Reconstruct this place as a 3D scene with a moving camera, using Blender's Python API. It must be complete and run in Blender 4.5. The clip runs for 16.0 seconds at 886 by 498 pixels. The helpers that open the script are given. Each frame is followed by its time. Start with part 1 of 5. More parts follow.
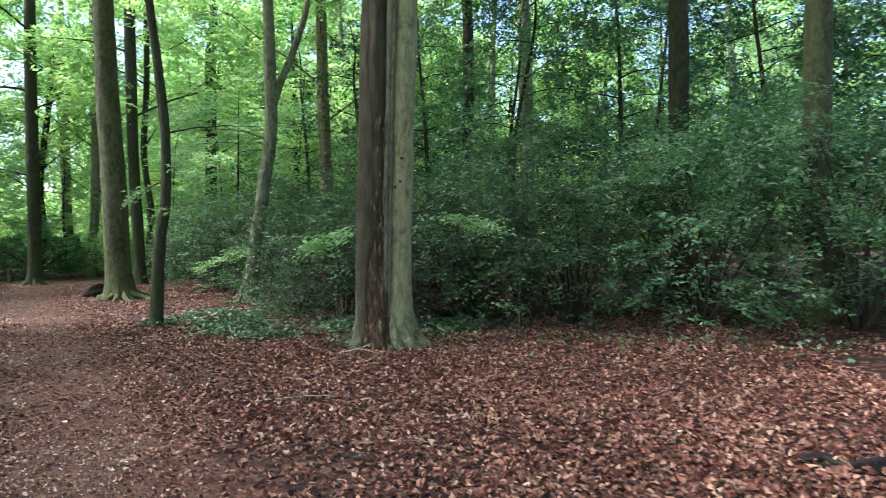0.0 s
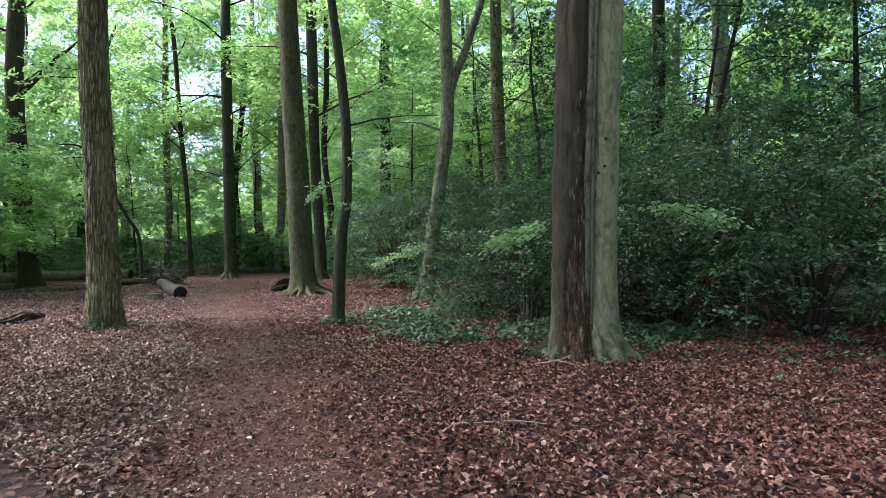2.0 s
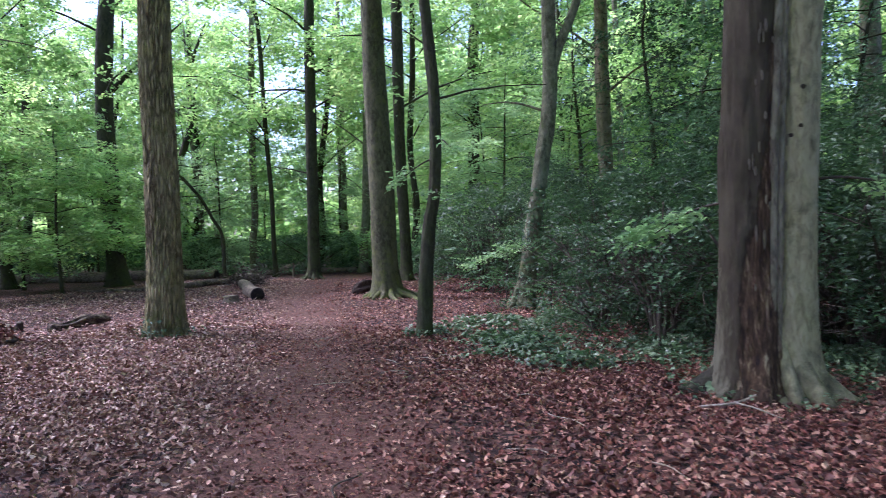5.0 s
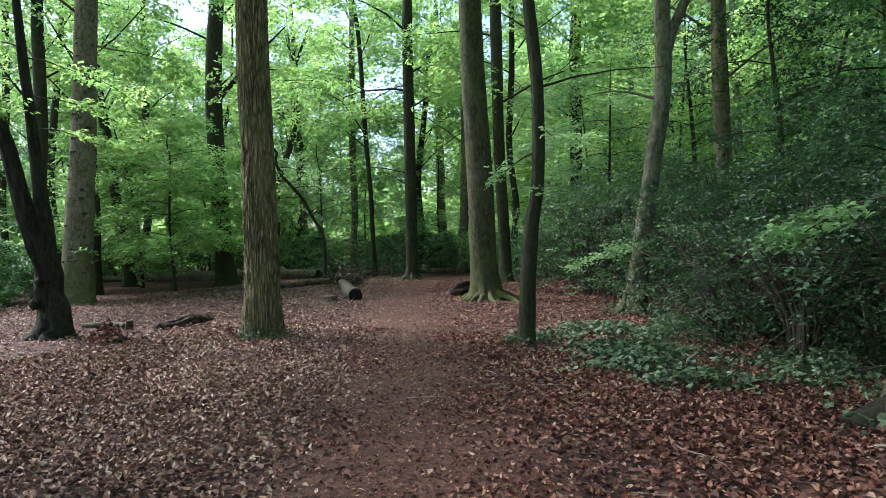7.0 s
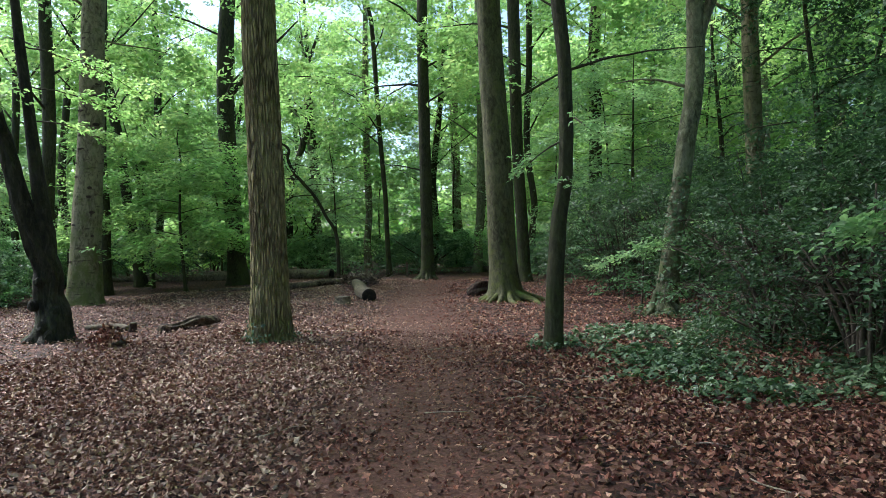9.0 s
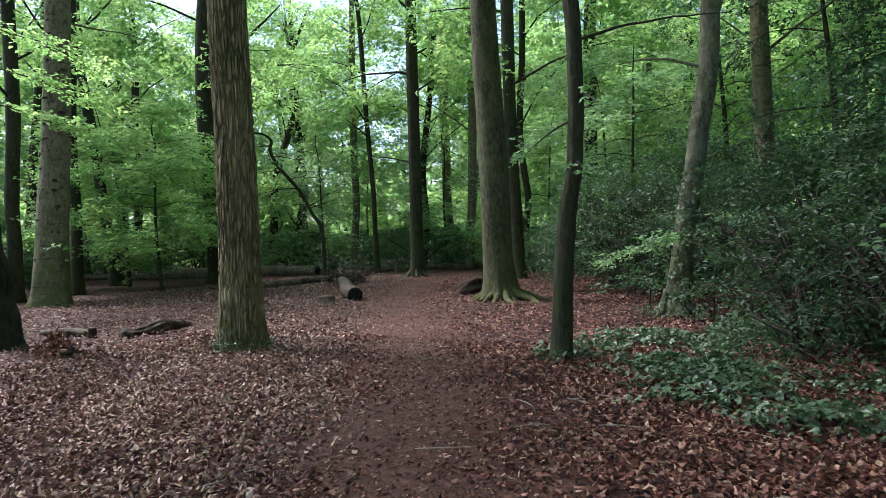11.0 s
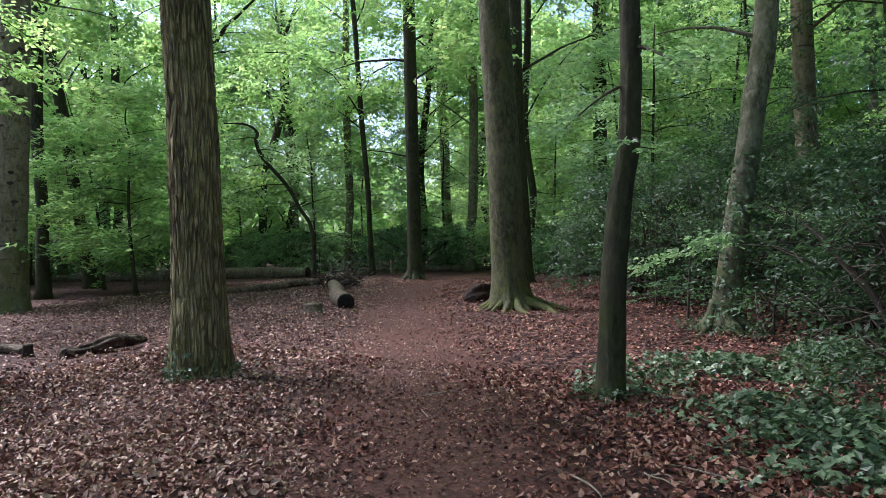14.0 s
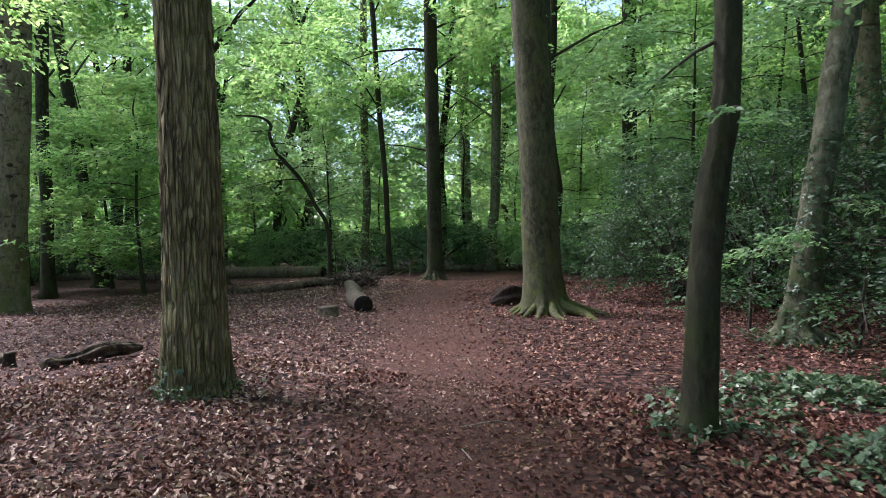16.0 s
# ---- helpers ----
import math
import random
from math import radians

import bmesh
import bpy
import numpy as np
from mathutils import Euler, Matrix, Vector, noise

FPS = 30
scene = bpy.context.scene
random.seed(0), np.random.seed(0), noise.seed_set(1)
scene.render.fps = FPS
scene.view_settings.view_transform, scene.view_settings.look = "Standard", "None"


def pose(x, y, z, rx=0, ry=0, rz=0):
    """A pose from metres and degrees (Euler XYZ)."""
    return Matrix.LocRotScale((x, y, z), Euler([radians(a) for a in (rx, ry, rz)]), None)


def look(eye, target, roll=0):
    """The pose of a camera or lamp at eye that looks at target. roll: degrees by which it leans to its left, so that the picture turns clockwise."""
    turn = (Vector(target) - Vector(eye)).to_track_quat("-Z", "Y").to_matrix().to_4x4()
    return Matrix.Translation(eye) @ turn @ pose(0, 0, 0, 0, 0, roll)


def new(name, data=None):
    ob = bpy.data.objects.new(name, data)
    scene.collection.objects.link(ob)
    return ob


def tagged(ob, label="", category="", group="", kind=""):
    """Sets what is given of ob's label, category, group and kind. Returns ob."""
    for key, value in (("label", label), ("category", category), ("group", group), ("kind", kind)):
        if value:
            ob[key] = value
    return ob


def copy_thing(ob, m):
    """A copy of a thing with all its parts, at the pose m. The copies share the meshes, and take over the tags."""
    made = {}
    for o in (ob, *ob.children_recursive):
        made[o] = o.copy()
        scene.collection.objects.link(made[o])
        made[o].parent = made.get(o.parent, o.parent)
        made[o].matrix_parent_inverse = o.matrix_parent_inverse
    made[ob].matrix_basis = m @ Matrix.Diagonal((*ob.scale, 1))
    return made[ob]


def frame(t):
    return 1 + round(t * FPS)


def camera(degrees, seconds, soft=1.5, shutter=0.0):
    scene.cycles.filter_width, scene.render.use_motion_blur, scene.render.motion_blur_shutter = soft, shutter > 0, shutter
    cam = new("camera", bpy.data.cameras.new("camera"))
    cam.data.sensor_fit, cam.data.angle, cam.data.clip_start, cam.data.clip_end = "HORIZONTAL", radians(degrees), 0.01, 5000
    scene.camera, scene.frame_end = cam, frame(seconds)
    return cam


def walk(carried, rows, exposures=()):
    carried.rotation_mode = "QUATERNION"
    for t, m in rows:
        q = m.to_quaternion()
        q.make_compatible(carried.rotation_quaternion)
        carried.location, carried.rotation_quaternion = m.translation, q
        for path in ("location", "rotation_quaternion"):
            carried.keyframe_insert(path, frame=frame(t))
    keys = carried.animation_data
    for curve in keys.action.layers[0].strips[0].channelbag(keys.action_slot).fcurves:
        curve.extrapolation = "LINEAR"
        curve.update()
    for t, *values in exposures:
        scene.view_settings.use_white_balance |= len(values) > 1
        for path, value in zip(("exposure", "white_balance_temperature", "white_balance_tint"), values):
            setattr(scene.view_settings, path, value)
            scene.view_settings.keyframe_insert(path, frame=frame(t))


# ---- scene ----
# ---- walk ----
cam = camera(67.8, 16.0, soft=0.65, shutter=0.45)
METRES, EYE, TILT, LEAN, TURN = 8.7, 1.5, 0.0, 0.0, 0.0
ROWS = [
    (0.0, 0.0, 0.0, 0.0, -0.03, -1.12, 1.31),
    (0.5, -0.0142, 0.0311, 0.0028, 3.67, -0.91, 1.38),
    (1.0, -0.0351, 0.0605, -0.0005, 8.0, -1.04, 1.23),
    (1.5, -0.0526, 0.0902, 0.0018, 12.46, -0.85, 1.57),
    (2.0, -0.063, 0.1252, 0.0008, 14.09, -1.19, 1.64),
    (2.5, -0.0747, 0.1589, -0.0034, 14.77, -0.96, 1.67),
    (3.0, -0.0928, 0.2022, -0.0026, 15.42, -1.24, 1.52),
    (3.5, -0.1103, 0.238, -0.0068, 15.7, -0.86, 1.67),
    (4.0, -0.131, 0.2787, -0.0096, 16.2, -0.99, 1.58),
    (4.5, -0.1434, 0.3163, -0.0095, 17.9, -0.95, 1.73),
    (5.0, -0.1565, 0.3413, -0.0099, 21.5, -0.85, 1.72),
    (7.5, -0.2004, 0.426, -0.0089, 30.9, -0.49, 1.78),
    (8.0, -0.2123, 0.4433, -0.0113, 31.39, -0.38, 1.71),
    (8.5, -0.2283, 0.4597, -0.0106, 31.38, -0.56, 1.74),
    (9.0, -0.2384, 0.4748, -0.0134, 31.28, -0.58, 1.92),
    (11.5, -0.329, 0.6095, -0.0136, 30.21, -1.18, 2.04),
    (12.0, -0.3535, 0.6385, -0.0147, 30.27, -1.3, 1.82),
    (12.5, -0.3729, 0.6631, -0.0134, 30.11, -1.06, 1.99),
    (13.0, -0.3873, 0.6989, -0.0123, 30.52, -1.15, 2.06),
    (13.5, -0.4011, 0.7231, -0.0132, 30.14, -1.03, 1.93),
    (14.0, -0.4226, 0.7469, -0.0131, 30.0, -1.02, 1.91),
    (14.5, -0.4358, 0.7655, -0.0155, 29.69, -0.98, 1.86),
    (15.0, -0.4547, 0.8, -0.0155, 29.99, -1.17, 1.94),
    (15.5, -0.4772, 0.8231, -0.0177, 30.77, -1.0, 1.8),
    (16.0, -0.5074, 0.8461, -0.0156, 31.35, -1.05, 1.72),
]
walk(cam, [(t, pose(0, 0, EYE, TILT, LEAN, TURN) @ pose(METRES * x, METRES * y, METRES * z, 90 + pitch, roll, yaw)) for t, x, y, z, yaw, pitch, roll in ROWS],
     exposures=[(0.0, 2.05, 5600, 11), (1.0, 1.9, 5700, 9), (2.0, 1.77, 5450, 22), (3.0, 1.73, 5350, 30), (5.0, 1.83, 5150, 36), (7.5, 1.45, 5650, 9), (9.0, 1.44, 5600, 9), (12.0, 1.43, 5500, 22), (16.0, 1.43, 5550, 23)])

# ---- light ----
SUN_UP, SUN_FROM = 53.0, 266.0  # degrees above the horizon; compass bearing it comes from (0 is +y, clockwise)
world = bpy.data.worlds.new("sky")
scene.world = world
world.use_nodes = True
wn = world.node_tree
sky = wn.nodes.new("ShaderNodeTexSky")
sky.sky_type = "NISHITA"
sky.sun_disc = False
sky.sun_elevation = radians(SUN_UP)
sky.sun_rotation = radians(SUN_FROM)
sky.air_density, sky.dust_density, sky.ozone_density = 1.0, 3.0, 1.0
wn.links.new(sky.outputs[0], wn.nodes["Background"].inputs[0])
wn.nodes["Background"].inputs[1].default_value = 0.132
sun_data = bpy.data.lights.new("sun", "SUN")
sun_data.energy, sun_data.angle, sun_data.color = 3.2, radians(16), (1.0, 0.95, 0.86)
sun = new("sun", sun_data)
az = radians(SUN_FROM)
up = radians(SUN_UP)
sun.matrix_world = look((math.sin(az) * math.cos(up) * 60, math.cos(az) * math.cos(up) * 60, math.sin(up) * 60), (0, 0, 0))


# ---- materials ----
def node(nt, kind, **values):
    n = nt.nodes.new(kind)
    for k, v in values.items():
        n.inputs[k.replace("_", " ")].default_value = v
    return n


def ramp(nt, fac, stops):
    n = nt.nodes.new("ShaderNodeValToRGB")
    cr = n.color_ramp
    while len(cr.elements) < len(stops):
        cr.elements.new(0.5)
    for e, (p, c) in zip(cr.elements, stops):
        e.position, e.color = p, (*c, 1)
    nt.links.new(fac, n.inputs[0])
    return n.outputs[0]


def blend(nt, fac, a, b, how="MIX"):
    n = nt.nodes.new("ShaderNodeMix")
    n.data_type, n.blend_type = "RGBA", how
    if isinstance(fac, float):
        n.inputs[0].default_value = fac
    else:
        nt.links.new(fac, n.inputs[0])
    for i, c in ((6, a), (7, b)):
        if isinstance(c, tuple):
            n.inputs[i].default_value = (*c, 1)
        else:
            nt.links.new(c, n.inputs[i])
    return n.outputs[2]


def calc(nt, op, a, b=0.0, clamp=False):
    n = nt.nodes.new("ShaderNodeMath")
    n.operation, n.use_clamp = op, clamp
    for i, v in enumerate((a, b)):
        if isinstance(v, (int, float)):
            n.inputs[i].default_value = v
        else:
            nt.links.new(v, n.inputs[i])
    return n.outputs[0]


def coords(nt, scale=(1, 1, 1), vary=True):
    tc = nt.nodes.new("ShaderNodeTexCoord")
    mp = nt.nodes.new("ShaderNodeMapping")
    mp.inputs["Scale"].default_value = scale
    nt.links.new(tc.outputs["Object"], mp.inputs["Vector"])
    if vary:
        oi = nt.nodes.new("ShaderNodeObjectInfo")
        sc = nt.nodes.new("ShaderNodeVectorMath")
        sc.operation = "SCALE"
        sc.inputs[0].default_value = (17, 29, 11)
        nt.links.new(oi.outputs["Random"], sc.inputs["Scale"])
        nt.links.new(sc.outputs[0], mp.inputs["Location"])
    return mp.outputs[0], tc.outputs["Object"]


def noise_tex(nt, vec, scale, detail=5.0, rough=0.6, distort=0.0):
    n = node(nt, "ShaderNodeTexNoise", Scale=scale, Detail=detail, Roughness=rough, Distortion=distort)
    nt.links.new(vec, n.inputs["Vector"])
    return n.outputs["Fac"]


def base_mat(name):
    m = bpy.data.materials.new(name)
    m.use_nodes = True
    nt = m.node_tree
    return m, nt, nt.nodes["Principled BSDF"]


def bump(nt, bsdf, height, strength, distance):
    b = node(nt, "ShaderNodeBump", Strength=strength, Distance=distance)
    nt.links.new(height, b.inputs["Height"])
    nt.links.new(b.outputs[0], bsdf.inputs["Normal"])


def bark(name, dark, mid, pale, moss=(0.06, 0.09, 0.02), moss_amount=0.4, moss_height=2.0, stretch=0.22, grain=22.0, relief=0.012, bands=0.0, remnant=None, sharp=0.15, plates=0.0):
    """Bark: grain drawn out along the stem, blotches, moss that thins out with height, dark cross scars where wanted."""
    m, nt, b = base_mat(name)
    vec, raw = coords(nt, (1, 1, stretch))
    fine = noise_tex(nt, vec, grain, 8, 0.7, 0.6)
    col = ramp(nt, fine, [(0.5 - sharp, dark), (0.5, mid), (0.51 + sharp, pale)])
    plate = None
    if plates:  # long interlacing plates of cork with cracks between
        vecp, _ = coords(nt, (1, 1, 0.13))
        wob = node(nt, "ShaderNodeTexNoise", Scale=plates * 0.5, Detail=2.0)
        nt.links.new(vecp, wob.inputs["Vector"])
        vor = node(nt, "ShaderNodeTexVoronoi", Scale=plates, Randomness=0.9)
        vor.feature = "DISTANCE_TO_EDGE"
        nt.links.new(blend(nt, 0.035, vecp, wob.outputs["Color"]), vor.inputs["Vector"])
        plate = ramp(nt, vor.outputs["Distance"], [(0.02, (0, 0, 0)), (0.22, (1, 1, 1))])
        col = blend(nt, plate, blend(nt, 0.75, col, dark), col)
    vec2, _ = coords(nt, (1, 1, 0.45))
    blot = noise_tex(nt, vec2, 2.6, 6, 0.65)
    col = blend(nt, ramp(nt, blot, [(0.42, (0, 0, 0)), (0.62, (0.75,) * 3)]), col, blend(nt, 0.55, col, pale), "MIX")
    sep = nt.nodes.new("ShaderNodeSeparateXYZ")
    nt.links.new(raw, sep.inputs[0])
    high = calc(nt, "SUBTRACT", 1.0, calc(nt, "DIVIDE", sep.outputs["Z"], moss_height), True)
    vec3, _ = coords(nt)
    patch = noise_tex(nt, vec3, 3.2, 7, 0.7)
    grown = calc(nt, "MULTIPLY", calc(nt, "ADD", calc(nt, "MULTIPLY", high, 0.6), 0.4), moss_amount)
    mask = calc(nt, "MULTIPLY", calc(nt, "ADD", calc(nt, "SUBTRACT", patch, 0.62), calc(nt, "MULTIPLY", grown, 0.45)), 5.0, True)
    col = blend(nt, mask, col, moss)
    if bands:
        vec4, _ = coords(nt, (1.2, 1.2, 9))
        scar = noise_tex(nt, vec4, 1.7, 4, 0.6)
        col = blend(nt, ramp(nt, scar, [(0.60, (0, 0, 0)), (0.68, (bands,) * 3)]), col, dark)
    if remnant:  # old grey bark still clinging on one flank, with a torn edge
        vec5, _ = coords(nt, (3, 3, 0.5))
        torn = calc(nt, "ADD", calc(nt, "MULTIPLY", sep.outputs["X"], -1.0), calc(nt, "MULTIPLY", noise_tex(nt, vec5, 2.0, 7, 0.7), 0.55))
        col = blend(nt, calc(nt, "MULTIPLY", calc(nt, "SUBTRACT", torn, 0.52), 14.0, True), col, blend(nt, fine, (0.05, 0.045, 0.035), remnant))
    nt.links.new(col, b.inputs["Base Color"])
    b.inputs["Roughness"].default_value = 0.85
    b.inputs["Specular IOR Level"].default_value = 0.25
    rough = calc(nt, "ADD", fine, calc(nt, "MULTIPLY", patch, 0.5))
    bump(nt, b, calc(nt, "ADD", rough, calc(nt, "MULTIPLY", plate, 1.6)) if plate else rough, 1.0, relief * 2.5)
    return m


def leafy(name, tones, through_tones, share=0.45, gloss=0.45, patch=0.5):
    """A thin leaf: every leaf takes its own tone, drifting from bough to bough, and lets light through."""
    m, nt, b = base_mat(name)
    geo = nt.nodes.new("ShaderNodeNewGeometry")
    n = noise_tex(nt, geo.outputs["Position"], patch, 3, 0.6)
    f = calc(nt, "ADD", calc(nt, "MULTIPLY", geo.outputs["Random Per Island"], 0.55), calc(nt, "SUBTRACT", calc(nt, "MULTIPLY", n, 1.1), 0.32), True)
    k = len(tones) - 1
    c1 = ramp(nt, f, [(i / k, c) for i, c in enumerate(tones)])
    c2 = ramp(nt, f, [(i / k, c) for i, c in enumerate(through_tones)])
    nt.links.new(c1, b.inputs["Base Color"])
    b.inputs["Roughness"].default_value = gloss
    b.inputs["Specular IOR Level"].default_value = 0.4
    tr = nt.nodes.new("ShaderNodeBsdfTranslucent")
    nt.links.new(c2, tr.inputs["Color"])
    mx = nt.nodes.new("ShaderNodeMixShader")
    mx.inputs[0].default_value = share
    nt.links.new(b.outputs[0], mx.inputs[1])
    nt.links.new(tr.outputs[0], mx.inputs[2])
    nt.links.new(mx.outputs[0], nt.nodes["Material Output"].inputs["Surface"])
    return m


def dead_leaf(name, tones, by_object=False):
    m, nt, b = base_mat(name)
    geo = nt.nodes.new("ShaderNodeNewGeometry")
    if by_object:
        pick = nt.nodes.new("ShaderNodeObjectInfo").outputs["Random"]
    else:
        pick = geo.outputs["Random Per Island"]
    n = noise_tex(nt, geo.outputs["Position"], 0.7, 3, 0.6)
    f = calc(nt, "ADD", calc(nt, "MULTIPLY", calc(nt, "POWER", pick, 1.35), 0.95), calc(nt, "SUBTRACT", calc(nt, "MULTIPLY", n, 0.7), 0.22), True)
    k = len(tones) - 1
    col = ramp(nt, f, [(i / k, c) for i, c in enumerate(tones)])
    spots = noise_tex(nt, geo.outputs["Position"], 60.0, 4, 0.7)
    col = blend(nt, ramp(nt, spots, [(0.4, (0.45,) * 3), (0.6, (0, 0, 0))]), col, (0.05, 0.03, 0.022))
    nt.links.new(col, b.inputs["Base Color"])
    b.inputs["Roughness"].default_value = 0.6
    b.inputs["Specular IOR Level"].default_value = 0.35
    return m


def floor_mat():
    """Leaf mould: matted dead leaves, with bare earth where feet have worn a way."""
    m, nt, b = base_mat("woodland_floor")
    tc = nt.nodes.new("ShaderNodeTexCoord").outputs["Object"]
    warp = node(nt, "ShaderNodeTexNoise", Scale=9.0, Detail=3.0)
    nt.links.new(tc, warp.inputs["Vector"])
    vec = blend(nt, 0.06, tc, warp.outputs["Color"])
    v1 = node(nt, "ShaderNodeTexVoronoi", Scale=19.0, Randomness=1.0)
    nt.links.new(vec, v1.inputs["Vector"])
    sep = nt.nodes.new("ShaderNodeSeparateColor")
    nt.links.new(v1.outputs["Color"], sep.inputs[0])
    # tones held dark: shade in the gaps between leaves put into the floor
    litter = ramp(nt, sep.outputs[0], [(0.0, (0.010, 0.005, 0.004)), (0.35, (0.030, 0.013, 0.011)), (0.7, (0.082, 0.034, 0.025)), (1.0, (0.195, 0.098, 0.072))])
    grain = noise_tex(nt, tc, 40.0, 8, 0.7)
    earth = ramp(nt, grain, [(0.3, (0.036, 0.016, 0.012)), (0.52, (0.106, 0.047, 0.034)), (0.72, (0.23, 0.118, 0.086))])
    worn = nt.nodes.new("ShaderNodeAttribute")
    worn.attribute_name = "trodden"
    edge = noise_tex(nt, tc, 1.7, 6, 0.65)
    mask = calc(nt, "MULTIPLY", calc(nt, "SUBTRACT", calc(nt, "ADD", worn.outputs["Fac"], calc(nt, "MULTIPLY", edge, 0.8)), 0.75), 2.5, True)
    col = blend(nt, calc(nt, "MULTIPLY", mask, 0.72), litter, earth)
    wide = noise_tex(nt, tc, 0.45, 4, 0.6)
    col = blend(nt, ramp(nt, wide, [(0.35, (0.35,) * 3), (0.65, (0, 0, 0))]), col, blend(nt, 1.0, col, (0.55, 0.5, 0.5), "MULTIPLY"))
    nt.links.new(col, b.inputs["Base Color"])
    b.inputs["Roughness"].default_value = 0.8
    b.inputs["Specular IOR Level"].default_value = 0.2
    bump(nt, b, calc(nt, "ADD", v1.outputs["Distance"], grain), 0.8, 0.02)
    return m


def split_bark():
    """The dying half of the split trunk: sound brown bark high up, below it a torn strip of rotten wood with clinging flakes and pale ribs."""
    m, nt, b = base_mat("split_bark")
    vec, raw = coords(nt, (1, 1, 0.16), False)
    fine = noise_tex(nt, vec, 26.0, 8, 0.7, 0.5)
    sep = nt.nodes.new("ShaderNodeSeparateXYZ")
    nt.links.new(raw, sep.inputs[0])
    vec2, _ = coords(nt, (1, 1, 0.6), False)
    blot = noise_tex(nt, vec2, 4.0, 6, 0.65)
    sound = ramp(nt, blot, [(0.3, (0.030, 0.022, 0.013)), (0.5, (0.057, 0.043, 0.026)), (0.7, (0.084, 0.067, 0.042))])
    sound = blend(nt, ramp(nt, fine, [(0.35, (0.6,) * 3), (0.5, (0, 0, 0))]), sound, (0.045, 0.034, 0.025))
    wood = ramp(nt, fine, [(0.34, (0.010, 0.006, 0.005)), (0.46, (0.042, 0.022, 0.012)), (0.57, (0.105, 0.060, 0.034)), (0.68, (0.34, 0.255, 0.16))])
    # rotten where it is low and towards the living half, with a torn edge
    vec3, _ = coords(nt, (3, 3, 0.55), False)
    torn = noise_tex(nt, vec3, 2.2, 7, 0.72)
    lowness = calc(nt, "SUBTRACT", 1.0, calc(nt, "DIVIDE", sep.outputs["Z"], 3.6), True)
    reach = calc(nt, "ADD", calc(nt, "MULTIPLY", sep.outputs["X"], 1.7), calc(nt, "MULTIPLY", lowness, 0.75))
    mask = calc(nt, "MULTIPLY", calc(nt, "SUBTRACT", calc(nt, "ADD", reach, calc(nt, "MULTIPLY", torn, 0.9)), 0.64), 14.0, True)
    col = blend(nt, mask, sound, wood)
    # pale grey bark still on the foot
    foot = calc(nt, "ADD", calc(nt, "SUBTRACT", 0.95, sep.outputs["Z"]), calc(nt, "MULTIPLY", calc(nt, "SUBTRACT", fine, 0.5), 5.0))
    left = calc(nt, "MULTIPLY", calc(nt, "SUBTRACT", calc(nt, "SUBTRACT", torn, calc(nt, "MULTIPLY", sep.outputs["X"], 1.6)), 1.02), 10.0, True)
    pale = calc(nt, "MULTIPLY", calc(nt, "MULTIPLY", foot, 3.0, True), left)
    col = blend(nt, pale, col, blend(nt, fine, (0.04, 0.035, 0.022), (0.22, 0.195, 0.13)))
    nt.links.new(col, b.inputs["Base Color"])
    b.inputs["Roughness"].default_value = 0.85
    b.inputs["Specular IOR Level"].default_value = 0.25
    bump(nt, b, calc(nt, "SUBTRACT", calc(nt, "ADD", fine, calc(nt, "MULTIPLY", blot, 0.3)), calc(nt, "MULTIPLY", mask, 0.8)), 1.0, 0.03)
    return m


SPLIT = split_bark()
OAK = bark("oak_bark", (0.030, 0.023, 0.012), (0.27, 0.217, 0.108), (0.50, 0.415, 0.22), (0.13, 0.125, 0.038), 0.34, 3.0, 0.11, 30, 0.014, sharp=0.22, plates=21.0)
BEECH = bark("beech_bark", (0.020, 0.019, 0.009), (0.057, 0.054, 0.027), (0.112, 0.106, 0.055), (0.095, 0.108, 0.022), 0.45, 1.5, 0.5, 13, 0.010)
DARK = bark("dark_bark", (0.011, 0.010, 0.005), (0.030, 0.028, 0.014), (0.066, 0.061, 0.032), (0.048, 0.056, 0.016), 0.45, 2.5, 0.3, 20, 0.010)
BLACK = bark("black_bark", (0.006, 0.005, 0.004), (0.018, 0.016, 0.010), (0.05, 0.045, 0.03), (0.035, 0.042, 0.014), 0.3, 1.5, 0.35, 14, 0.02)
GREY = bark("grey_bark", (0.035, 0.033, 0.020), (0.125, 0.118, 0.075), (0.25, 0.238, 0.16), (0.07, 0.082, 0.03), 0.45, 4.0, 0.5, 14, 0.009)
PALE = bark("pale_scarred_bark", (0.03, 0.022, 0.013), (0.155, 0.132, 0.080), (0.235, 0.205, 0.125), (0.10, 0.11, 0.035), 0.6, 3.0, 0.5, 11, 0.010, 0.85)
# algae on the foot, darkened so its tone also carries the shade there
LIVE = bark("living_bark", (0.115, 0.094, 0.052), (0.262, 0.222, 0.126), (0.35, 0.305, 0.182), (0.055, 0.050, 0.026), 0.45, 0.7, 0.35, 16, 0.009)
ROT = bark("rotten_wood", (0.010, 0.006, 0.005), (0.038, 0.024, 0.018), (0.10, 0.066, 0.05), (0.09, 0.09, 0.05), 0.1, 1.2, 0.10, 24, 0.022, 0.0, (0.17, 0.158, 0.12))
MOSSY = bark("root_bark", (0.010, 0.008, 0.005), (0.028, 0.023, 0.015), (0.062, 0.053, 0.036), (0.05, 0.06, 0.025), 0.25, 0.6, 0.6, 16, 0.010)
LIP = bark("healed_bark", (0.06, 0.045, 0.03), (0.17, 0.14, 0.095), (0.25, 0.22, 0.16), (0.10, 0.10, 0.05), 0.2, 1.2, 0.3, 22, 0.008)
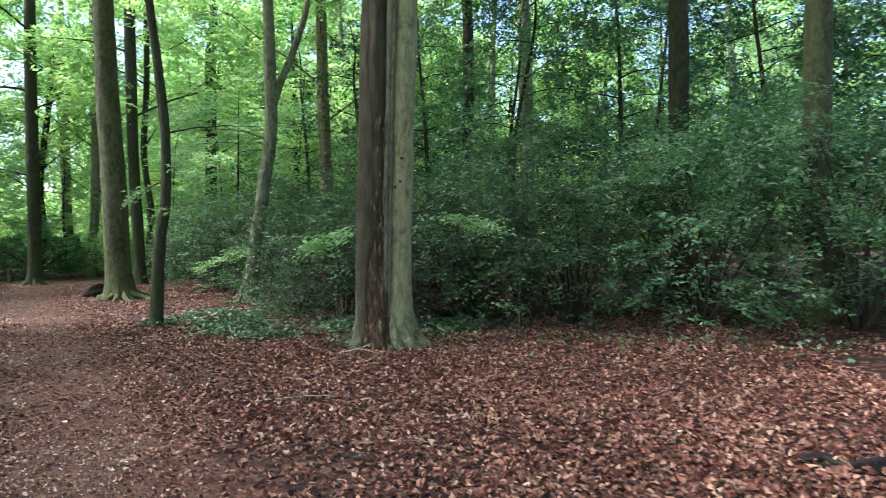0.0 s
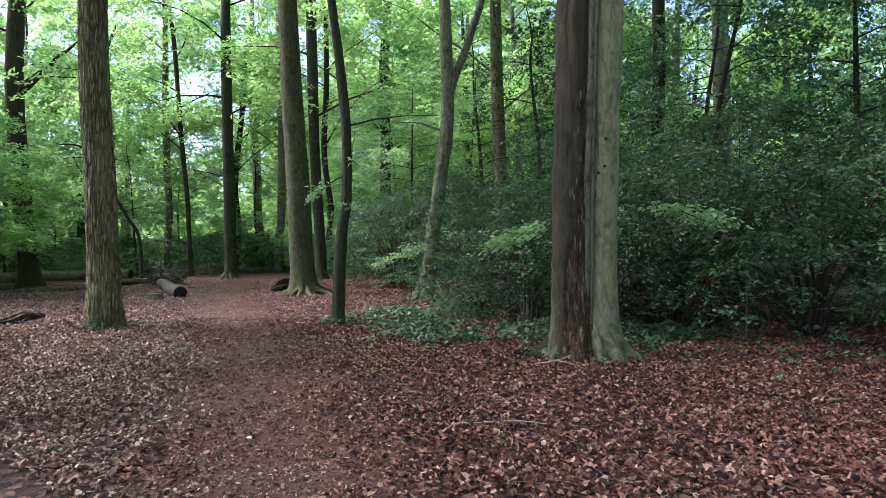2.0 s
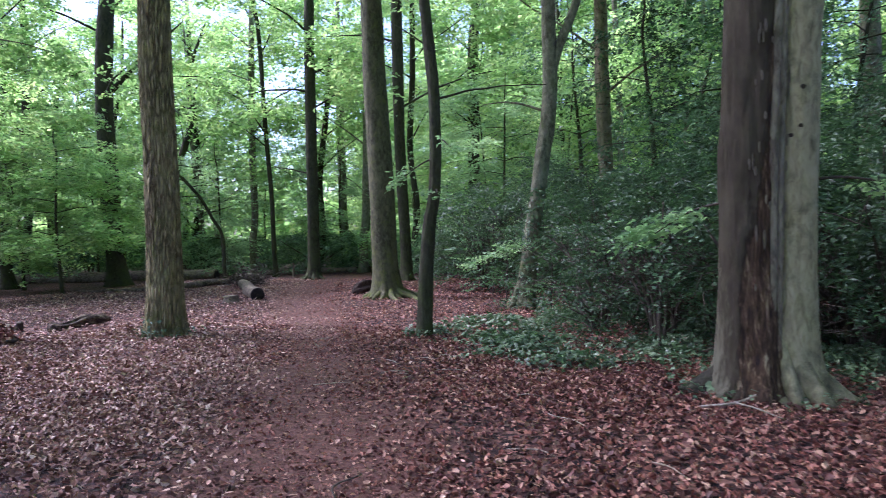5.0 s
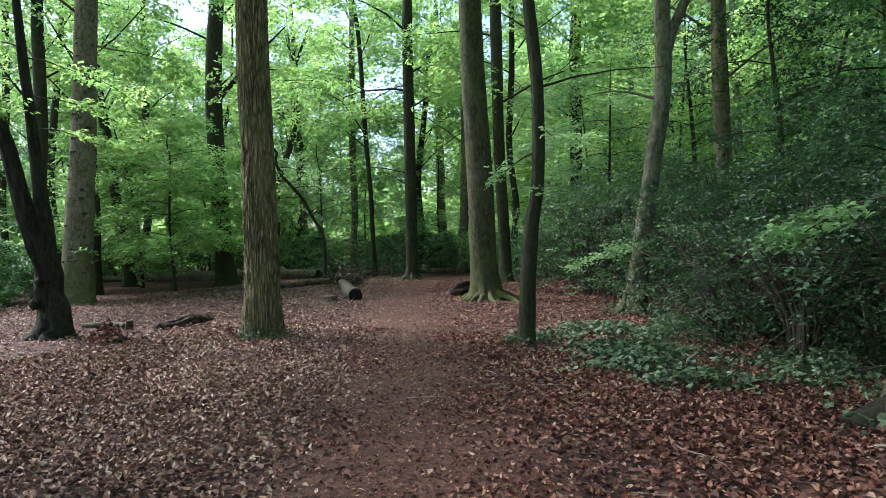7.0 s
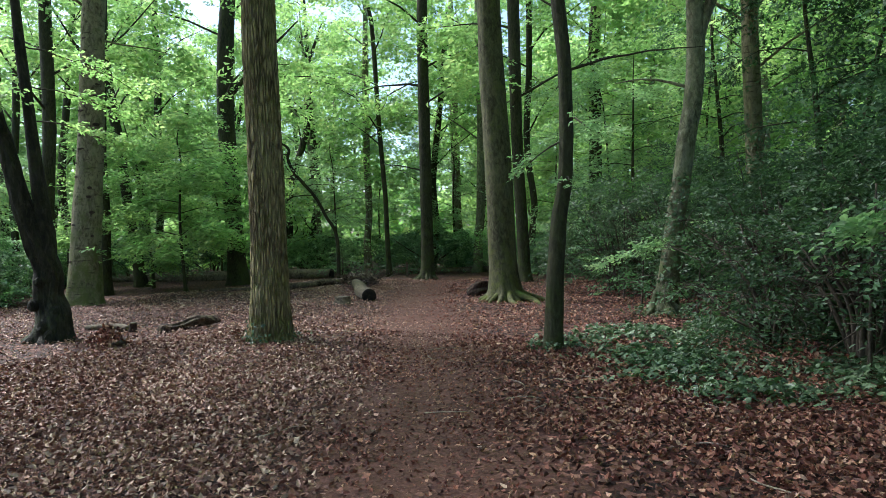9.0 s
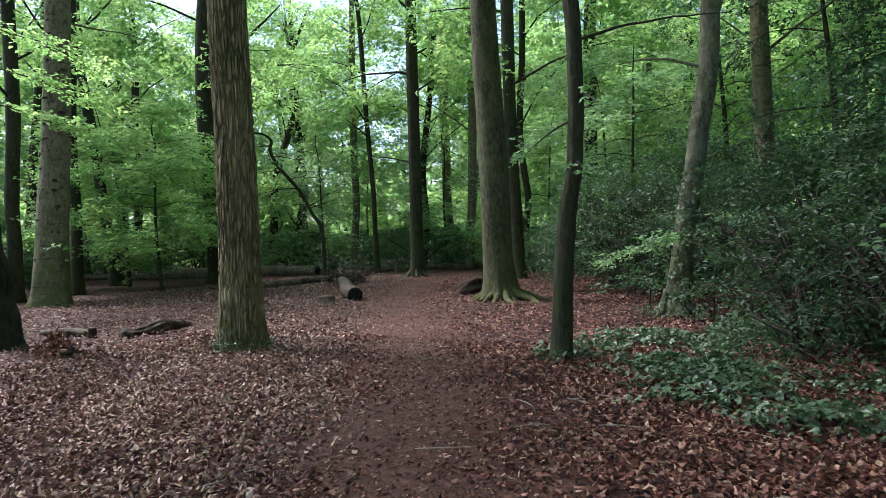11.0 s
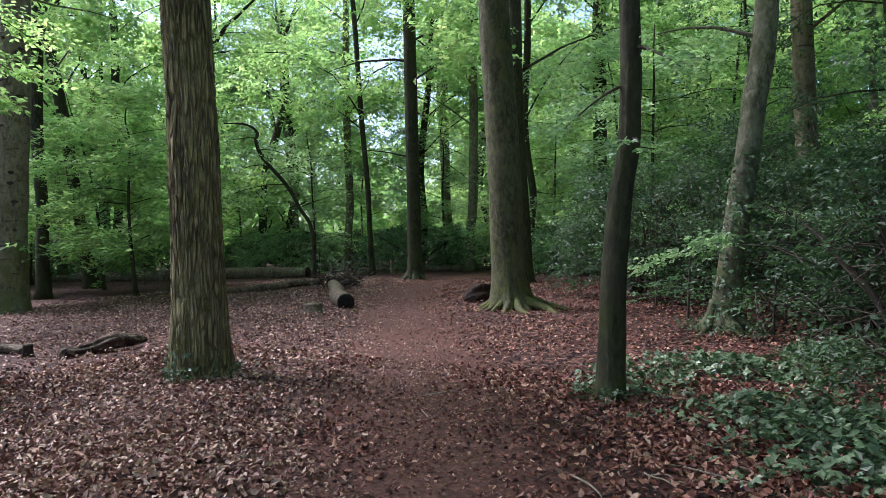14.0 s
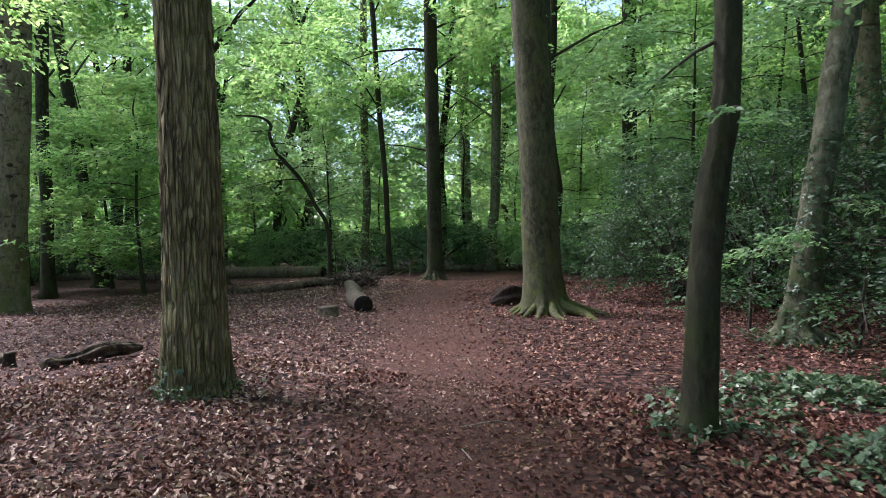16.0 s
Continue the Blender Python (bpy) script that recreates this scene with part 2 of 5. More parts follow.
TWIG = bark("twig_bark", (0.02, 0.015, 0.011), (0.05, 0.038, 0.028), (0.10, 0.08, 0.06), (0.05, 0.05, 0.02), 0.0, 1.0, 0.3, 30, 0.003)
STICK = bark("bleached_stick", (0.10, 0.075, 0.055), (0.22, 0.17, 0.13), (0.36, 0.30, 0.24), (0.1, 0.1, 0.05), 0.0, 1.0, 1.0, 30, 0.002)
LOG = bark("log_bark", (0.022, 0.016, 0.011), (0.092, 0.070, 0.048), (0.23, 0.185, 0.13), (0.07, 0.085, 0.025), 0.16, 1.0, 1.0, 14, 0.014)
DECAY = bark("decayed_log", (0.008, 0.005, 0.004), (0.045, 0.028, 0.02), (0.24, 0.175, 0.125), (0.05, 0.05, 0.03), 0.0, 1.0, 1.0, 9, 0.02)
CUT = bark("cut_wood", (0.004, 0.003, 0.003), (0.010, 0.007, 0.006), (0.03, 0.021, 0.016), (0.06, 0.07, 0.03), 0.1, 1.0, 1.0, 18, 0.004)
# pale bluish leaf tones, with distance haze and sky sheen put into the colour
FRESH = leafy("beech_leaves", [(0.062, 0.128, 0.040), (0.118, 0.222, 0.070), (0.19, 0.31, 0.098), (0.31, 0.41, 0.13)],
              [(0.22, 0.42, 0.11), (0.37, 0.61, 0.18), (0.53, 0.75, 0.24), (0.73, 0.80, 0.29)], 0.58, 0.36)
MIDDLE = leafy("young_beech_leaves", [(0.075, 0.145, 0.068), (0.145, 0.240, 0.115), (0.225, 0.335, 0.165), (0.35, 0.44, 0.24)],
               [(0.20, 0.38, 0.14), (0.33, 0.55, 0.21), (0.46, 0.67, 0.27), (0.60, 0.75, 0.33)], 0.5, 0.32)
# shrub leaves twice: shade put into the dark tone, light into the brighter one
SHADY = leafy("shaded_shrub_leaves", [(0.010, 0.024, 0.010), (0.024, 0.050, 0.021), (0.052, 0.096, 0.042), (0.115, 0.170, 0.082)],
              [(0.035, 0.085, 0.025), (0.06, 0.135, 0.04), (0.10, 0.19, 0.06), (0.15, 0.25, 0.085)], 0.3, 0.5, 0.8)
BRIGHTENED = leafy("brightened_leaves", [(0.034, 0.074, 0.035), (0.075, 0.142, 0.068), (0.138, 0.222, 0.115), (0.24, 0.325, 0.19)],
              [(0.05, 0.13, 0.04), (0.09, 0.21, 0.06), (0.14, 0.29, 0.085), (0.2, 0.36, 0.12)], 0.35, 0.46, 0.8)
IVY = leafy("ivy_leaves", [(0.017, 0.032, 0.014), (0.054, 0.088, 0.042), (0.125, 0.175, 0.090), (0.235, 0.29, 0.165)],
            [(0.02, 0.07, 0.02), (0.04, 0.11, 0.03), (0.06, 0.16, 0.04), (0.10, 0.20, 0.06)], 0.2, 0.36, 1.5)
# two leaf palettes: russet right of the path, paler left of it
RUSSET = [(0.030, 0.010, 0.007), (0.108, 0.033, 0.022), (0.208, 0.066, 0.043), (0.335, 0.135, 0.088), (0.520, 0.305, 0.205)]
PALE_TONES = [(0.036, 0.015, 0.010), (0.168, 0.066, 0.044), (0.300, 0.150, 0.103), (0.455, 0.265, 0.192), (0.635, 0.445, 0.335)]
LITTER_DARK = dead_leaf("dark_litter", [(0.012, 0.008, 0.006), (0.03, 0.02, 0.014), (0.06, 0.038, 0.028), (0.10, 0.065, 0.048), (0.16, 0.11, 0.085)])
LITTER_RED, LITTER_PALE = dead_leaf("russet_litter", RUSSET), dead_leaf("pale_litter", PALE_TONES)
LEAF_RED, LEAF_PALE = dead_leaf("russet_leaf", RUSSET, True), dead_leaf("pale_leaf", PALE_TONES, True)
FLOOR = floor_mat()


# ---- making meshes ----
def value_noise(p, seed=0):
    """Smooth noise in -1 to 1 at the points p (n, 3)."""
    p = np.asarray(p, float)
    i = np.floor(p).astype(np.int64)
    f = p - i
    f = f * f * (3 - 2 * f)
    out = np.zeros(len(p))
    for dx in (0, 1):
        for dy in (0, 1):
            for dz in (0, 1):
                h = (i[:, 0] + dx) * 374761393 + (i[:, 1] + dy) * 668265263 + (i[:, 2] + dz) * 2147483647 + seed * 974711
                h = (h ^ (h >> 13)) * 1274126177 & 0x7FFFFFFF
                h = (h ^ (h >> 16)) & 0xFFFF
                w = (f[:, 0] if dx else 1 - f[:, 0]) * (f[:, 1] if dy else 1 - f[:, 1]) * (f[:, 2] if dz else 1 - f[:, 2])
                out += w * (h / 32767.5 - 1)
    return out


def height(x, y):
    """The lie of the ground."""
    x, y = np.atleast_1d(np.asarray(x, float)), np.atleast_1d(np.asarray(y, float))
    z = np.zeros_like(x)
    p = np.stack([x, y, z], 1)
    return -0.07 + 0.035 * value_noise(p / 2.3, 5) + 0.012 * value_noise(p / 0.55, 6)


def low(x, y):
    return float(height(x, y)[0])


def mesh_of(name, verts, faces, material, smooth=True):
    """One mesh from arrays: faces is (n, 3) or (n, 4)."""
    verts, faces = np.asarray(verts, np.float32), np.asarray(faces, np.int32)
    me = bpy.data.meshes.new(name)
    k = faces.shape[1]
    me.vertices.add(len(verts))
    me.vertices.foreach_set("co", verts.ravel())
    me.loops.add(faces.size)
    me.loops.foreach_set("vertex_index", faces.ravel())
    me.polygons.add(len(faces))
    me.polygons.foreach_set("loop_start", np.arange(0, faces.size, k, dtype=np.int32))
    me.polygons.foreach_set("use_smooth", np.full(len(faces), smooth))
    me.update(calc_edges=True)
    me.materials.append(material)
    return me


def part(name, data, parent=None, label="", at=None):
    """Link a mesh as one object, under a thing where one is given."""
    ob = new(name, data)
    if at is not None:
        ob.matrix_world = at if isinstance(at, Matrix) else Matrix.Translation(at)
    if parent is not None:
        ob.parent = parent
    return tagged(ob, label)


def smooth_line(pts, n):
    """A curve through the points (x, y, z, r), as n rows."""
    p = np.asarray(pts, float)
    q = np.vstack([2 * p[0] - p[1], p, 2 * p[-1] - p[-2]])
    t = np.linspace(0, len(p) - 1, n)
    i = np.minimum(t.astype(int), len(p) - 2)
    f = (t - i)[:, None]
    a, b, c, d = q[i], q[i + 1], q[i + 2], q[i + 3]
    out = 0.5 * (2 * b + (c - a) * f + (2 * a - 5 * b + 4 * c - d) * f ** 2 + (3 * b - a - 3 * c + d) * f ** 3)
    out[:, 3] = np.maximum(out[:, 3], 0.002)
    return out


def tube(line, sides, shape=None, capped=True):
    """A skin round the rows (x, y, z, r). shape(angle, row, rows) gives a factor for the radius."""
    c, r = line[:, :3], line[:, 3]
    tan = np.gradient(c, axis=0)
    tan /= np.linalg.norm(tan, axis=1)[:, None] + 1e-9
    ref = np.array([1.0, 0, 0]) if abs(tan[:, 0]).mean() < 0.7 else np.array([0, 0, 1.0])
    u = np.cross(tan, ref)
    u /= np.linalg.norm(u, axis=1)[:, None]
    v = np.cross(tan, u)
    a = np.linspace(0, 2 * np.pi, sides, endpoint=False)
    rad = np.repeat(r[:, None], sides, 1)
    if shape is not None:
        rad = rad * shape(a[None, :], line)
    verts = c[:, None] + rad[..., None] * (np.cos(a)[None, :, None] * v[:, None] + np.sin(a)[None, :, None] * u[:, None])
    n = len(line)
    i = np.arange(n - 1)[:, None] * sides
    j = np.arange(sides)[None, :]
    k = (j + 1) % sides
    faces = np.stack([i + j, i + k, i + sides + k, i + sides + j], -1).reshape(-1, 4)
    verts = verts.reshape(-1, 3)
    if capped:
        m = len(verts)
        verts = np.vstack([verts, c[0], c[-1]])
        j = np.arange(0, sides, 2)
        lowc = np.stack([np.full(len(j), m), (j + 2) % sides, (j + 1) % sides, j], 1)
        top = (n - 1) * sides
        highc = np.stack([np.full(len(j), m + 1), top + j, top + (j + 1) % sides, top + (j + 2) % sides], 1)
        faces = np.vstack([faces, lowc, highc])
    return verts, faces


def stem_shape(seed, flare=0.5, lobes=6, flare_height=0.35, knobbly=0.04, ridges=0.0):
    """A stem's outline: buttresses at the foot, slow swellings, ridged bark where wanted."""
    def shape(a, line):
        z = line[:, 2:3]
        run = np.concatenate([[0], np.cumsum(np.linalg.norm(np.diff(line[:, :3], axis=0), axis=1))])[:, None]
        foot = np.exp(-np.maximum(z, 0) / flare_height)
        wave = 0.55 + 0.45 * np.cos(lobes * a + 1.7 * np.sin(a * 2 + seed) + seed)
        f = 1 + flare * foot * foot * wave + flare * 0.25 * foot
        aa = np.broadcast_to(a, (len(line), a.shape[1]))
        p = np.stack([np.cos(aa) * 1.3, np.sin(aa) * 1.3, np.broadcast_to(run * 0.9 + seed * 0.37, aa.shape)], -1).reshape(-1, 3)
        f = f + knobbly * value_noise(p * 1.5, seed).reshape(aa.shape) + knobbly * 0.5 * value_noise(p * 4.1, seed + 1).reshape(aa.shape)
        if ridges:
            q = np.stack([np.cos(aa), np.sin(aa), np.broadcast_to(run * 0.22, aa.shape)], -1).reshape(-1, 3)
            bend = 0.9 * value_noise(np.stack([q[:, 0] * 3.5, q[:, 1] * 3.5, q[:, 2] * 16], 1), seed + 7)
            g = value_noise(q * 6.5 + bend[:, None], seed + 2)
            h = value_noise(q * 15 + bend[:, None], seed + 3)
            f = f + (ridges * (np.clip(np.abs(g) * 3.0, 0, 1) - 0.7) + 0.4 * ridges * (np.clip(np.abs(h) * 2.6, 0, 1) - 0.6)).reshape(aa.shape)
        return f
    return shape


def leaf_mesh(name, c, axis, normal, length, width, material, fine=False, curl=0.12, ragged=0.0):
    """Leaves at c, pointing along axis, as one mesh: a folded blade each."""
    n = len(c)
    axis = axis / (np.linalg.norm(axis, axis=1)[:, None] + 1e-9)
    side = np.cross(normal, axis)
    side /= np.linalg.norm(side, axis=1)[:, None] + 1e-9
    nor = np.cross(axis, side)
    L, W = np.broadcast_to(length, n)[:, None], np.broadcast_to(width, n)[:, None]
    bend = np.broadcast_to(curl, n)[:, None] * L
    if fine:
        v = np.stack([c, c + axis * L * 0.3 + side * W * 0.5 + nor * bend, c + axis * L * 0.72 + side * W * 0.38 + nor * bend * 0.7,
                      c + axis * L - nor * bend * 0.8, c + axis * L * 0.72 - side * W * 0.38 + nor * bend * 0.7,
                      c + axis * L * 0.3 - side * W * 0.5 + nor * bend], 1).reshape(-1, 3)
        if ragged:
            v = v + np.random.default_rng(n).normal(0, ragged, v.shape) * np.repeat(L, 6, 0)
        f = (np.arange(n)[:, None] * 6 + np.array([0, 1, 2, 3, 0, 3, 4, 5])).reshape(-1, 4)
    elif fine is None:
        v = np.stack([c - side * W * 0.55, c + axis * L * 0.75 + side * W * 0.75, c + axis * L * 0.85 - side * W * 0.35 + nor * bend], 1).reshape(-1, 3)
        f = np.arange(n * 3).reshape(-1, 3)
    else:
        v = np.stack([c, c + axis * L * 0.5 + side * W * 0.5 + nor * bend, c + axis * L, c + axis * L * 0.5 - side * W * 0.5 + nor * bend], 1).reshape(-1, 3)
        f = np.arange(n * 4).reshape(-1, 4)
    return mesh_of(name, v, f, material, smooth=False)


def sprays(rng, p, heading, each, reach, leaf, tilt=0.35, droop=0.2):
    """Flat sprays of leaves, two-ranked along a twig, from the points p towards the headings."""
    n = len(p)
    d = np.stack([np.cos(heading), np.sin(heading), rng.normal(-droop, 0.18, n)], 1)
    d /= np.linalg.norm(d, axis=1)[:, None]
    upn = np.stack([rng.normal(0, tilt, n), rng.normal(0, tilt, n), np.ones(n)], 1)
    s = np.cross(upn, d)
    s /= np.linalg.norm(s, axis=1)[:, None]
    nn = np.cross(d, s)
    k = np.arange(each)
    along = (k + 0.5) / each * reach * rng.uniform(0.6, 1.3, (n, 1)) + rng.normal(0, reach * 0.04, (n, each))
    sgn = np.where(k % 2 == 0, 1.0, -1.0)
    c = p[:, None] + d[:, None] * along[..., None] + rng.normal(0, leaf * 0.35, (n, each, 3)) * np.array([1, 1, 0.5])
    ax = d[:, None] * 0.75 + s[:, None] * (sgn * 0.9)[None, :, None] + rng.normal(0, 0.25, (n, each, 3))
    no = nn[:, None] + rng.normal(0, 0.22 + 0.4 * tilt, (n, each, 3))
    ln = leaf * rng.uniform(0.65, 1.25, n * each)
    return c.reshape(-1, 3), ax.reshape(-1, 3), no.reshape(-1, 3), ln


def bough(rng, start, heading, length, r, rise, sag=0.25, rows=9, wander=0.12):
    """A limb that sets out along the heading, rises and then sags, as rows (x, y, z, r)."""
    s = np.linspace(0, 1, rows)
    turn = heading + np.cumsum(rng.normal(0, wander, rows))
    step = length / (rows - 1)
    x = start[0] + np.concatenate([[0], np.cumsum(np.cos(turn[:-1]) * step)])
    y = start[1] + np.concatenate([[0], np.cumsum(np.sin(turn[:-1]) * step)])
    z = start[2] + length * (rise * s - sag * s * s) + np.concatenate([[0], np.cumsum(rng.normal(0, 0.03 * length / rows * 3, rows - 1))])
    return np.stack([x, y, z, r * (1 - 0.85 * s) + 0.003], 1)


def grow(name, label, base, spine, material, seed, top=15.0, sides=20, rows=40, flare=0.5, lobes=6, flare_height=0.35, knobbly=0.05, ridges=0.0,
         roots=(), limbs=6, limb_low=8.0, limb_length=4.0, limb_rise=0.5, limb_sag=0.3, leaf=0.14, leaves=3000, foliage=None, each=9, reach=0.6, tilt=0.5, droop=0.2, far=False, category="tree", group="", stubs=()):
    """A tree: an Empty at its foot that carries trunk, roots, limbs and crown. spine rows are (dx, dy, z, r) from the foot upwards."""
    rng = np.random.default_rng(seed)
    x, y = base
    foot = low(x, y)
    thing = new(name)
    thing.location = (x, y, foot)
    tagged(thing, label, category, group)
    sp = [list(s) for s in spine]
    sp[0][2] = -0.12
    for s in sp[1:]:
        s[2] -= foot
    a, b = np.array(sp[-2]), np.array(sp[-1])
    lean = (b - a)[:2] / max(b[2] - a[2], 0.3) * 0.6
    if top > b[2] + 1:
        mid = 0.5 * (top - b[2])
        w = rng.normal(0, 0.12, 4)
        sp.append([b[0] + lean[0] * mid + w[0], b[1] + lean[1] * mid + w[1], b[2] + mid, b[3] * 0.72])
        sp.append([b[0] + lean[0] * mid * 2 + w[2], b[1] + lean[1] * mid * 2 + w[3], top, b[3] * 0.25])
    line = smooth_line(sp, rows)
    part("trunk", mesh_of("trunk", *tube(line, sides, stem_shape(seed, flare, lobes, flare_height, knobbly, ridges)), material), thing)
    for ang, out, r in roots:
        d = np.array([math.cos(radians(ang)), math.sin(radians(ang))])
        r0 = sp[0][3]
        pts = [(*(d * r0 * 0.55), 0.42, r * 0.9), (*(d * (r0 * 0.95)), 0.16, r), (*(d * (r0 + out * 0.5) + rng.normal(0, 0.04, 2)), 0.03, r * 0.75), (*(d * (r0 + out) + rng.normal(0, 0.08, 2)), -0.06, r * 0.35)]
        part("root", mesh_of("root", *tube(smooth_line(pts, 14), 10, stem_shape(seed + int(ang), 0, 3, 1, 0.12)), material), thing)
    ends = []
    for k in range(limbs):
        h = line[int(np.argmin(abs(line[:, 2] - (limb_low + (line[-1, 2] - 0.4 - limb_low) * (k + rng.uniform(0, 0.8)) / max(limbs, 1)))))]
        g = k * 2.4 + rng.uniform(0, 0.9) + seed
        share = 1.0 - 0.45 * k / max(limbs, 1)
        bl = bough(rng, h[:3], g, limb_length * share * rng.uniform(0.75, 1.2), min(h[3] * 0.32, 0.012 + (0.006 if far else 0.011) * limb_length), limb_rise * rng.uniform(0.7, 1.5), limb_sag, wander=0.22 if far else 0.12)
        part("limb", mesh_of("limb", *tube(bl[::2] if len(bl) > 7 else bl, 6), material), thing)
        ends.append((bl, g))
    for z, ang, length, r, rise, sag in stubs:
        h = line[int(np.argmin(abs(line[:, 2] - z)))]
        bl = bough(rng, h[:3], radians(ang), length, r, rise, sag, 12, 0.07)
        part("branch", mesh_of("branch", *tube(bl, 7), material), thing)
    if foliage is not None and ends:
        m = max(1, leaves // (each * len(ends)))
        P, H = [], []
        for bl, g in ends:
            s = np.sqrt(rng.uniform(0.04, 1, m)) * (len(bl) - 1)
            i = np.minimum(s.astype(int), len(bl) - 2)
            q = bl[i, :3] + (bl[i + 1, :3] - bl[i, :3]) * (s - i)[:, None]
            spread = 0.11 * limb_length * (0.5 + s / len(bl))
            side = rng.choice([-1, 1], m) * rng.uniform(0.3, 1.25, m)
            hd = g + side
            off = np.abs(rng.normal(0, 1, m)) * spread
            q = q + np.stack([np.cos(hd) * off, np.sin(hd) * off, rng.normal(-0.04, 0.06 + 0.16 * max(tilt - 0.4, 0), m) * limb_length], 1)
            P.append(q)
            H.append(hd)
        c, ax, no, ln = sprays(rng, np.vstack(P), np.concatenate(H), each, reach, leaf, tilt, droop)
        part("crown", leaf_mesh("crown", c, ax, no, ln, ln * 0.62, foliage, None if far else False), thing, "many small green leaves in layered sprays")
    return thing


def shrub(label, base, radius, tall, seed, leaves=9000, leaf=0.085, foliage=None, stems=9, skirt=0.35, group="shrubs along the wood edge", mist=0.5, far=False, bare=0.0):
    """A dense bush: crooked stems fanning from one foot, and leaves thickest near its ragged outside."""
    rng = np.random.default_rng(seed)
    thing = new("shrub")
    thing.location = (*base, low(*base))
    tagged(thing, label, "shrub", group)
    tips = []
    for k in range(stems):
        g = k * 2.4 + rng.uniform(0, 1)
        out = radius * rng.uniform(0.35, 0.95)
        hh = tall * rng.uniform(0.6, 0.98) * (1.05 - 0.35 * out / radius)
        pts = [(0.1 * math.cos(g), 0.1 * math.sin(g), -0.1, 0.035), (out * 0.3 * math.cos(g + 0.3), out * 0.3 * math.sin(g + 0.3), hh * 0.4, 0.026),
               (out * 0.7 * math.cos(g), out * 0.7 * math.sin(g), hh * 0.75, 0.016), (out * math.cos(g - 0.1), out * math.sin(g - 0.1), hh, 0.006)]
        part("stem", mesh_of("stem", *tube(smooth_line(pts, 12), 6), TWIG), thing)
        tips += pts[1:]
    if bare:
        vs, fs, at = [], [], 0
        for k in range(120):
            g, d, z = rng.uniform(0, 6.28), radius * rng.uniform(0.3, 1.0), tall * rng.uniform(0.03, 0.5)
            g2, ln_ = rng.uniform(0, 6.28), rng.uniform(0.4, 1.1)
            x0, y0 = d * math.cos(g), d * math.sin(g)
            pts = [(x0, y0, z, 0.008), (x0 + ln_ * 0.5 * math.cos(g2), y0 + ln_ * 0.5 * math.sin(g2), z + rng.uniform(0.0, 0.4), 0.006), (x0 + ln_ * math.cos(g2 + 0.4), y0 + ln_ * math.sin(g2 + 0.4), z + rng.uniform(-0.1, 0.7), 0.003)]
            v_, f_ = tube(smooth_line(pts, 6), 4)
            vs.append(v_), fs.append(f_ + at)
            at += len(v_)
        part("twig_tangle", mesh_of("twig_tangle", np.vstack(vs), np.vstack(fs), TWIG), thing, "tangle of bare brown twigs")["kind"] = "stuff"
    n = leaves // 7
    th = rng.uniform(0, 2 * np.pi, n)
    cz = rng.uniform(0.0, 1, n) ** (0.8 - 0.25 * min(bare, 1))
    cz = np.where((cz < bare) & (rng.uniform(0, 1, n) < 0.72), bare + (1 - bare) * rng.uniform(0, 1, n), cz)
    lump = value_noise(np.stack([np.cos(th) * 2.2, np.sin(th) * 2.2, cz * 3.2], 1), seed)
    lump2 = value_noise(np.stack([np.cos(th) * 6, np.sin(th) * 6, cz * 8], 1), seed + 3)
    shell = (1 - np.abs(rng.normal(0, 0.28, n))).clip(0.05, 1.05) * (1 + 0.3 * lump + 0.16 * lump2)
    prof = np.sqrt(np.clip(1 - (np.abs(cz - skirt) / np.where(cz > skirt, 1.03 - skirt, skirt * 1.9)) ** 2.2, 0.02, 1))
    p = np.stack([np.cos(th) * radius * prof * shell, np.sin(th) * radius * prof * shell, cz * tall * (0.86 + 0.2 * lump)], 1)
    p[:, 2] = np.maximum(p[:, 2], 0.05)
    clump = value_noise(p / 0.42 + seed, seed + 5) + 0.5 * value_noise(p / 0.9 + seed, seed + 6)
    away = clump < -0.12  # boughs gather the leaves and leave dark hollows between
    p[away] = p[rng.choice(np.flatnonzero(~away), away.sum())] + rng.normal(0, 0.07, (away.sum(), 3))
    th = np.arctan2(p[:, 1], p[:, 0])
    p[:, 2] = np.maximum(p[:, 2], 0.05)
    c, ax, no, ln = sprays(rng, p, th + rng.normal(0, 0.7, n), 7, 0.26 + leaf, leaf, 0.5, 0.3)
    c[:, 2] = np.maximum(c[:, 2], 0.02)
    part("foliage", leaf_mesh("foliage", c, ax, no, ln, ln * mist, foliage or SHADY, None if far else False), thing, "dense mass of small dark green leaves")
    return thing


def lump(name, parent, x, y, z, sx, sy, sz, yaw, material, seed, label=""):
    """A small knobbly lump, set on a trunk."""
    bm = bmesh.new()
    bmesh.ops.create_icosphere(bm, subdivisions=2, radius=1)
    for v in bm.verts:
        v.co *= 1 + 0.25 * noise.noise(v.co * 1.6 + Vector((seed * 3.1, 0, 0)))
    me = bpy.data.meshes.new(name)
    bm.to_mesh(me)
    bm.free()
    me.materials.append(material)
    ob = new(name, me)
    ob.matrix_basis = pose(x, y, z, 0, 0, yaw) @ Matrix.Diagonal((sx, sy, sz, 1))
    ob.parent = parent
    return tagged(ob, label)


# ---- ground ----
PATH = np.array([(2.2, -6.0), (-0.6, 1.0), (-2.3, 4.4), (-4.2, 7.4), (-6.0, 10.2), (-8.5, 13.9), (-12.2, 19.2), (-14.6, 24.0), (-15.0, 40.0)])


